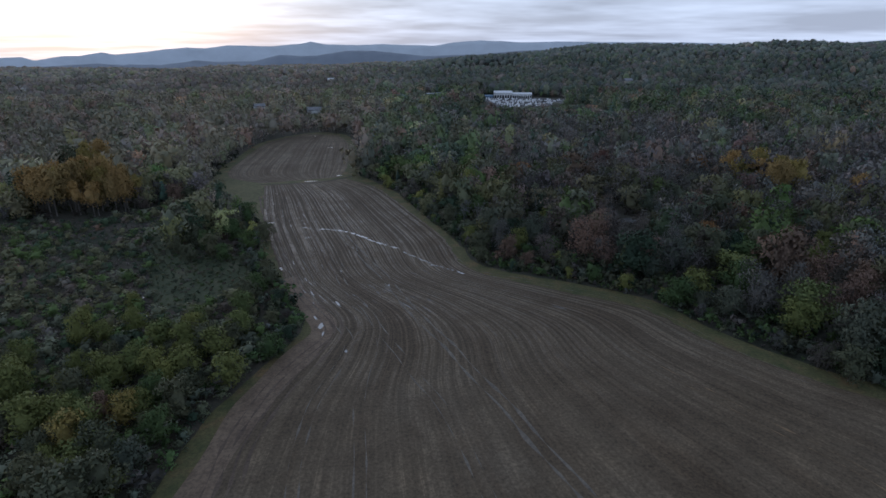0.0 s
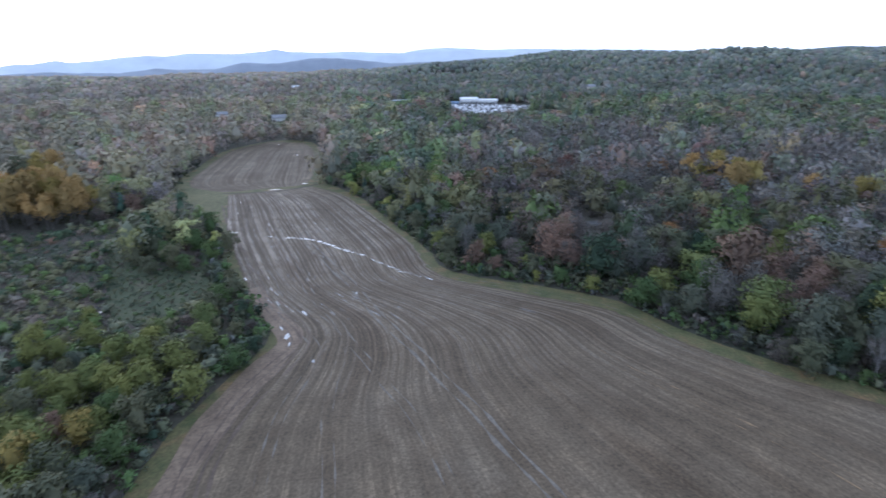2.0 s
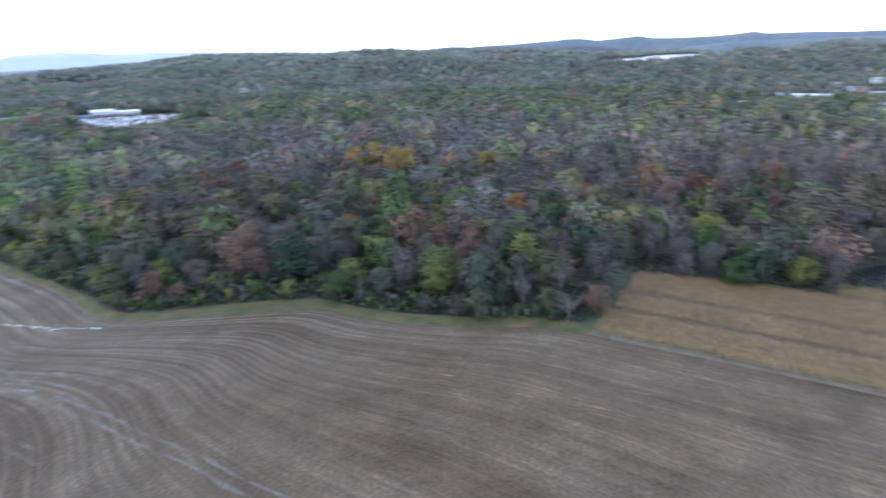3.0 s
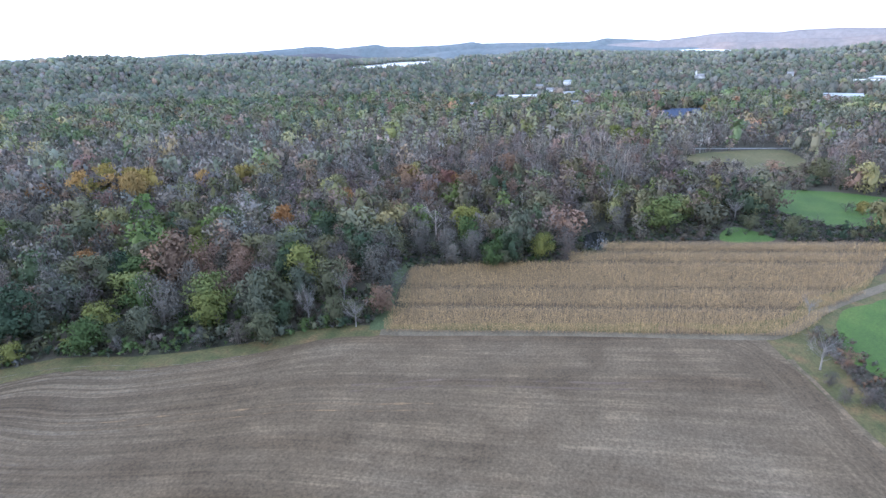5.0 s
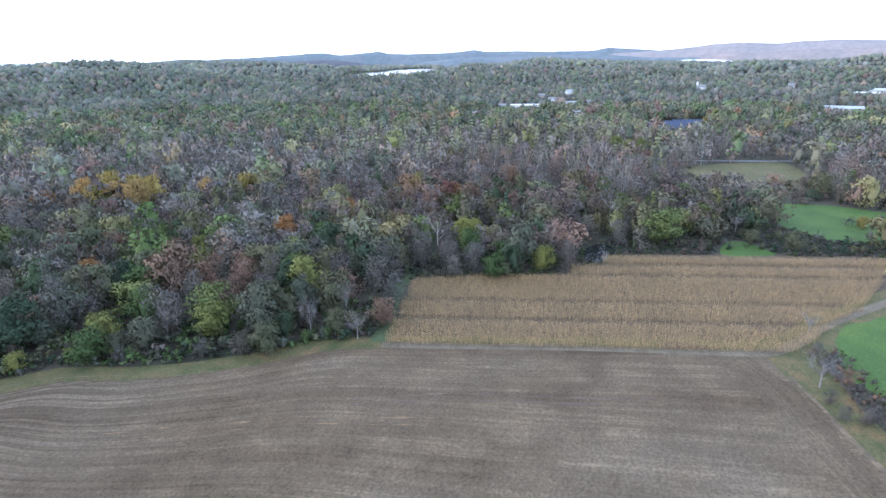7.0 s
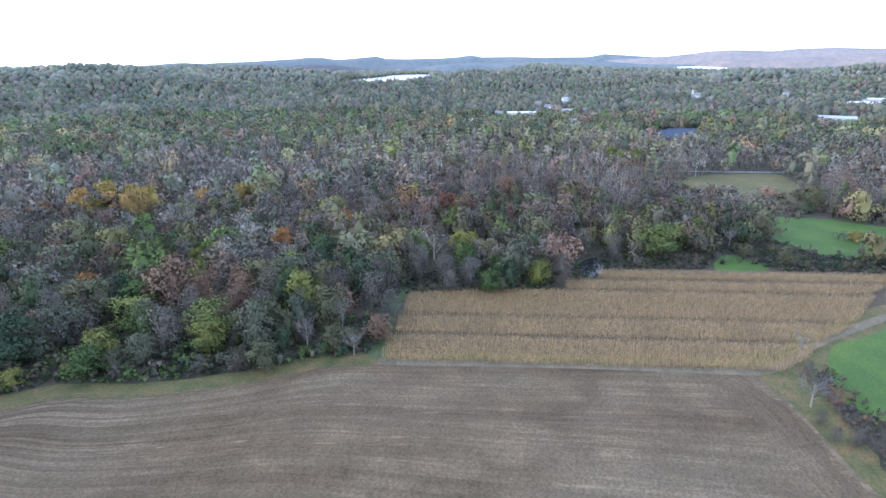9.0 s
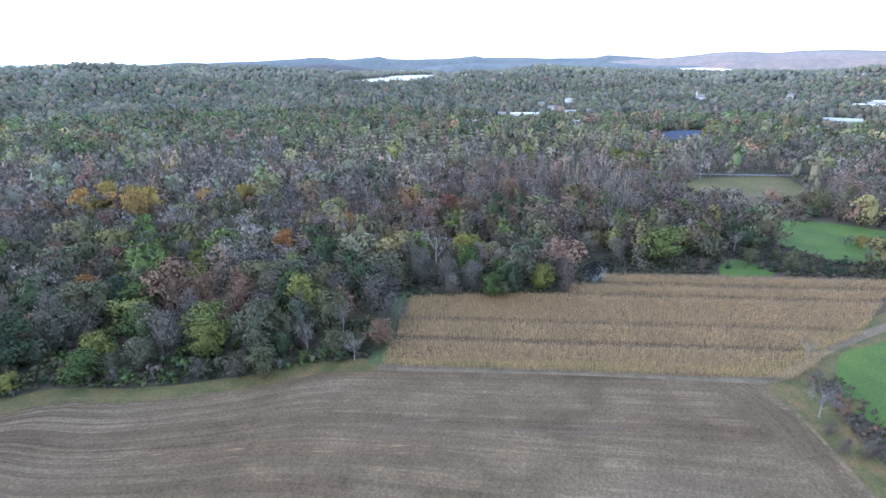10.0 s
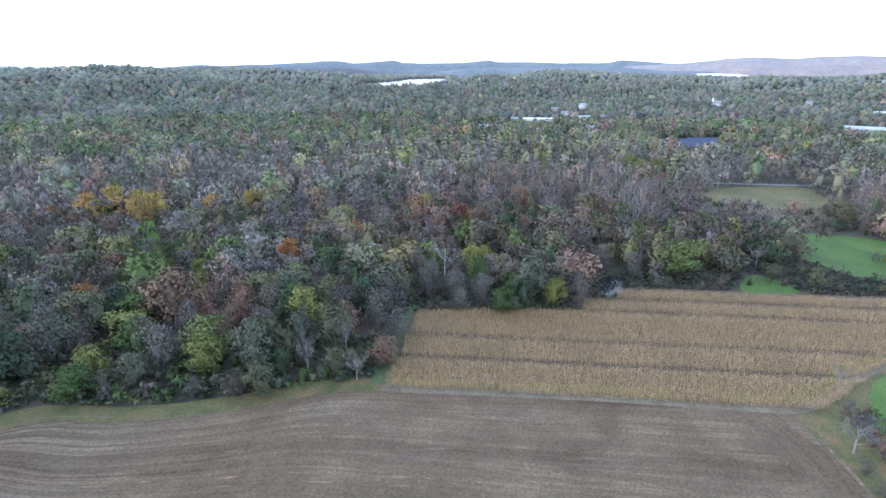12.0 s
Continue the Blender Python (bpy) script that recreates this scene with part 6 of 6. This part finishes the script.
def car(colour, van):
    """A parked car or van: body, glazing and wheels."""
    top = tagged(new("van" if van else "car"), f"{colour} {'van' if van else 'car'} parked in the car park", "van" if van else "car", "vehicles in the car park")
    ln, hh = (5.6, 2.4) if van else (4.5, 1.5)
    prof = [(-ln / 2, 0.3), (ln / 2, 0.3), (ln / 2, 0.8), (ln * 0.3, 0.95), (ln * 0.12, hh), (-ln * 0.42, hh), (-ln / 2, 0.95)]
    bm = bmesh.new()
    a = [bm.verts.new((x, -0.9, z)) for x, z in prof]
    b = [bm.verts.new((x, 0.9, z)) for x, z in prof]
    bm.faces.new(a[::-1])
    bm.faces.new(b)
    for i in range(len(prof)):
        j = (i + 1) % len(prof)
        bm.faces.new((a[i], a[j], b[j], b[i]))
    bmesh.ops.recalc_face_normals(bm, faces=bm.faces[:])
    me = bpy.data.meshes.new("body")
    bm.to_mesh(me)
    bm.free()
    me.materials.append(M_CAR[colour])
    ob = new("body", me)
    ob.parent = top
    solids("windscreen", [(ln * 0.13, ln * 0.2, -0.8, 0.8, 1.0, hh * 0.86)], M_DARK, top)
    solids("side_window", [(-ln * 0.3, ln * 0.1, -0.92, -0.88, hh * 0.64, hh * 0.92)], M_DARK, top)
    solids("side_window", [(-ln * 0.3, ln * 0.1, 0.88, 0.92, hh * 0.64, hh * 0.92)], M_DARK, top)
    for sx in (-0.3, 0.3):
        for sy in (-0.85, 0.85):
            t = np.linspace(0, 2 * math.pi, 9)[:-1]
            v = [(sx * ln + 0.33 * math.cos(q), sy + k, 0.33 + 0.33 * math.sin(q)) for k in (-0.1, 0.1) for q in t]
            f = [(i, (i + 1) % 8, 8 + (i + 1) % 8, 8 + i) for i in range(8)]
            v += [(sx * ln, sy - 0.1, 0.33), (sx * ln, sy + 0.1, 0.33)]
            f += [(16, (i + 2) % 8, (i + 1) % 8, i) for i in range(0, 8, 2)] + [(17, 8 + i, 8 + (i + 1) % 8, 8 + (i + 2) % 8) for i in range(0, 8, 2)]
            wheel = new("wheel", np_mesh("wheel", v, f, [M_DARK]))
            wheel.parent = top
    return top


makes = [car("white", True), car("white", False), car("silver", False), car("black", False)]
first = set()
for iy, y in enumerate(np.arange(699, 835, 7.2)):
    x0, x1 = np.interp(y, [690, 700, 815, 860], [84, 74, 62, 62]), np.interp(y, [690, 740, 780, 800], [108, 148, 158, 160])
    for x in np.arange(x0 + 2, x1 - 2, 3.4):
        if rng.uniform() < 0.38 or (iy % 4 == 3):
            continue
        k = int(rng.choice(4, p=[0.28, 0.27, 0.3, 0.15]))
        m = pose(x, y + rng.uniform(-0.3, 0.3), on_land(x, y) + 0.42, 0, 0, 90 + rng.uniform(-3, 3))
        if k in first:
            copy_thing(makes[k], m)
        else:
            makes[k].matrix_world = m
            first.add(k)
for x in np.arange(165, 230, 5.0):
    copy_thing(makes[int(rng.integers(0, 3))], pose(x, 809 + rng.uniform(-5, 5), on_land(x, 809) + 0.42, 0, 0, rng.uniform(0, 180)))

M_ROOF_PALE = noisy("pale_grey_roof", [(0.3, (0.36, 0.39, 0.42)), (0.7, (0.46, 0.49, 0.52))], 0.1, 1.0, 0.6, 0.05)
M_TAN = noisy("tan_siding", [(0.3, (0.42, 0.38, 0.3)), (0.7, (0.52, 0.48, 0.4))], 0.3, 2.0)
TOWN = [("shop_hall", 880, 318, -62, 46, 22, 6, 1.0, M_SIDING, M_ROOF_WHITE, "large white flat-roofed hall at the edge of town", 8), ("shop_hall", 735, 345, -62, 18, 12, 5, 1.0, M_SIDING, M_ROOF_PALE, "white low hall among the town's trees", 4),
        ("shop_hall", 947, 262, -62, 22, 14, 6, 1.0, M_SIDING, M_ROOF_PALE, "pale-roofed white hall among the town's trees", 4), ("house", 1092, 304, -50, 14, 10, 9, 3, M_SIDING, M_ROOF_PALE, "white two-storey town house with a pale roof", 4),
        ("house", 960, 235, -40, 12, 9, 5.5, 3, M_SIDING, M_ROOF_GREY, "white town house with a shingle roof", 3), ("house", 860, 350, -60, 12, 9, 6, 3, M_BLUE, M_ROOF_GREY, "blue-grey town house with a shingle roof", 3),
        ("house", 792, 209, -70, 11, 8, 5, 2.5, M_SIDING, M_ROOF_PALE, "small white house behind yellow trees", 3), ("house", 985, 305, -60, 13, 9, 6, 3, M_SIDING, M_ROOF_GREY, "white gabled town house in bare gardens", 3),
        ("house", 1030, 340, -55, 13, 9, 6, 3, M_TAN, M_ROOF_GREY, "tan town house in bare gardens", 3),
        ("shop_hall", 918, -115, -95, 48, 30, 5, 2.5, M_SIDING, M_ROOF_PALE, "wide hall with a pale grey-blue roof", 7), ("shop_hall", 1164, -182, -90, 44, 20, 7, 1.0, M_SIDING, M_ROOF_WHITE, "long white hall at the edge of town", 8),
        ("shop_hall", 1240, -205, -90, 26, 16, 9, 1.0, M_TAN, M_ROOF_PALE, "tan hall behind the long white one", 5), ("shop_hall", 1295, -222, -85, 30, 16, 11, 1.0, M_SIDING, M_ROOF_WHITE, "tall white hall at the end of town", 5),
        ("church", 1209, 76, -80, 16, 10, 8, 4, M_SIDING, M_ROOF_GREY, "white church with a short square tower", 3), ("house", 1322, -77, -80, 11, 9, 10, 4, M_SIDING, M_ROOF_GREY, "narrow white house standing above the trees", 2),
        ("house", -140, 612, 10, 15, 9, 5, 3, M_SIDING, M_ROOF_GREY, "white house with a grey roof in the woods", 3), ("house", -215, 660, 30, 12, 9, 4.5, 3, M_SIDING, M_ROOF_GREY, "small white house in a clearing of the woods", 3),
        ("shop_hall", -14, 846, 20, 22, 10, 5, 1.0, M_BLUE, M_ROOF_PALE, "pale blue-grey hall in the woods", 4), ("house", -59, 805, 0, 18, 10, 5, 3, M_TAN, M_ROOF_GREY, "tan house among the trees", 3),
        ("house", -240, 1216, 10, 20, 10, 7, 3, M_SIDING, M_ROOF_WHITE, "white house far off among the trees", 3), ("house", -500, 1500, 10, 18, 10, 8, 3, M_SIDING, M_ROOF_WHITE, "white house on the far slope", 3),
        ("house", -236, 1286, 40, 16, 10, 7, 3, M_SIDING, M_ROOF_WHITE, "white house in the far woods", 3), ("house", -188, 1315, 0, 18, 10, 7, 3, M_SIDING, M_ROOF_PALE, "white house beyond the wooded plain", 3),
        ("house", 331, 1022, 20, 16, 11, 8, 4, M_TAN, M_ROOF_GREY, "tan gabled house among the trees", 4), ("house", -139, 1332, 30, 16, 10, 8, 3, M_SIDING, M_ROOF_WHITE, "white house at the edge of the plain", 3),
        ("house", -110, 1240, 10, 14, 10, 6, 3, M_SIDING, M_ROOF_GREY, "white house with a grey roof beyond the wood", 3)]
for name, x, y, turn, w, d, h, p, wm, rm, text, bays in TOWN:
    place = building(name, x, y, on_land(x, y) + (2.5 if name == "shop_hall" else 2.0), turn, w, d, h, p, wm, rm, text, {"shop_hall": "hall"}.get(name, name), bays)
    if name == "church":
        solids("tower", [(-w / 2 - 3.5, -w / 2 - 0.02, -1.8, 1.8, -1.5, 15.0), (-w / 2 - 3.2, -w / 2 - 0.3, -1.45, 1.45, 15.0, 18.0)], wm, place)


# ---- solar farm ----
def solar_table():
    top = tagged(new("solar_table"), "tilted row of dark blue solar panels", "solar panels", "rows of the solar farm")
    blue, nt_, b_ = material("solar_glass", 0.55)
    b_.inputs["Specular IOR Level"].default_value = 0.2
    b_.inputs["Base Color"].default_value = (0.05, 0.07, 0.13, 1)
    legs = noisy("frame_steel", [(0.3, (0.35, 0.36, 0.38)), (0.7, (0.45, 0.46, 0.48))], 0.5, 3.0, 0.5, 0.0)
    for i in range(8):
        v, f = box(-20 + i * 5 + 0.06, -15 + i * 5 - 0.06, -1.9, 1.9, -0.04, 0.04)
        ob = new("panel", np_mesh("panel", v, f, [blue]))
        ob.parent, ob.matrix_local = top, pose(0, 0, 1.7, 26, 0, 0)
    for i in range(5):
        solids("leg", [(-18 + i * 9 - 0.08, -18 + i * 9 + 0.08, -0.08, 0.08, 0, 1.7)], legs, top)
    return top


table = solar_table()
SOLAR = [(608, 82), (688, 97), (752, 44), (672, 36)]
placed = False
for k in np.arange(0.06, 1.0, 0.085):
    for j in (0.27, 0.73):
        a = np.array(SOLAR[0]) * (1 - k) + np.array(SOLAR[1]) * k
        b = np.array(SOLAR[3]) * (1 - k) + np.array(SOLAR[2]) * k
        p = a + (b - a) * j
        m = pose(p[0], p[1], on_land(*p) + 3.0, 0, 0, -62)
        if placed:
            copy_thing(table, m)
        else:
            table.matrix_world, placed = m, True
sheet("solar_ground", [(598, 86), (690, 106), (762, 42), (668, 27)], 3.0, M_VERGE, "mown grass bank under the solar panels", 1.0, "grass")


def pole(x, y, h, text):
    """A pole with a cross-arm."""
    top = tagged(new("utility_pole"), text, "pole")
    solids("mast", [(-0.2, 0.2, -0.2, 0.2, 0, h)], M_PALE_BARK, top)
    solids("cross_arm", [(-1.3, 1.3, -0.1, 0.1, h - 1.2, h - 0.95)], M_PALE_BARK, top)
    top.location = (x, y, on_land(x, y))


pole(930, 240, 34, "tall pale pole above the town's trees")
pole(455, 48, 9, "grey utility pole beside the far road")
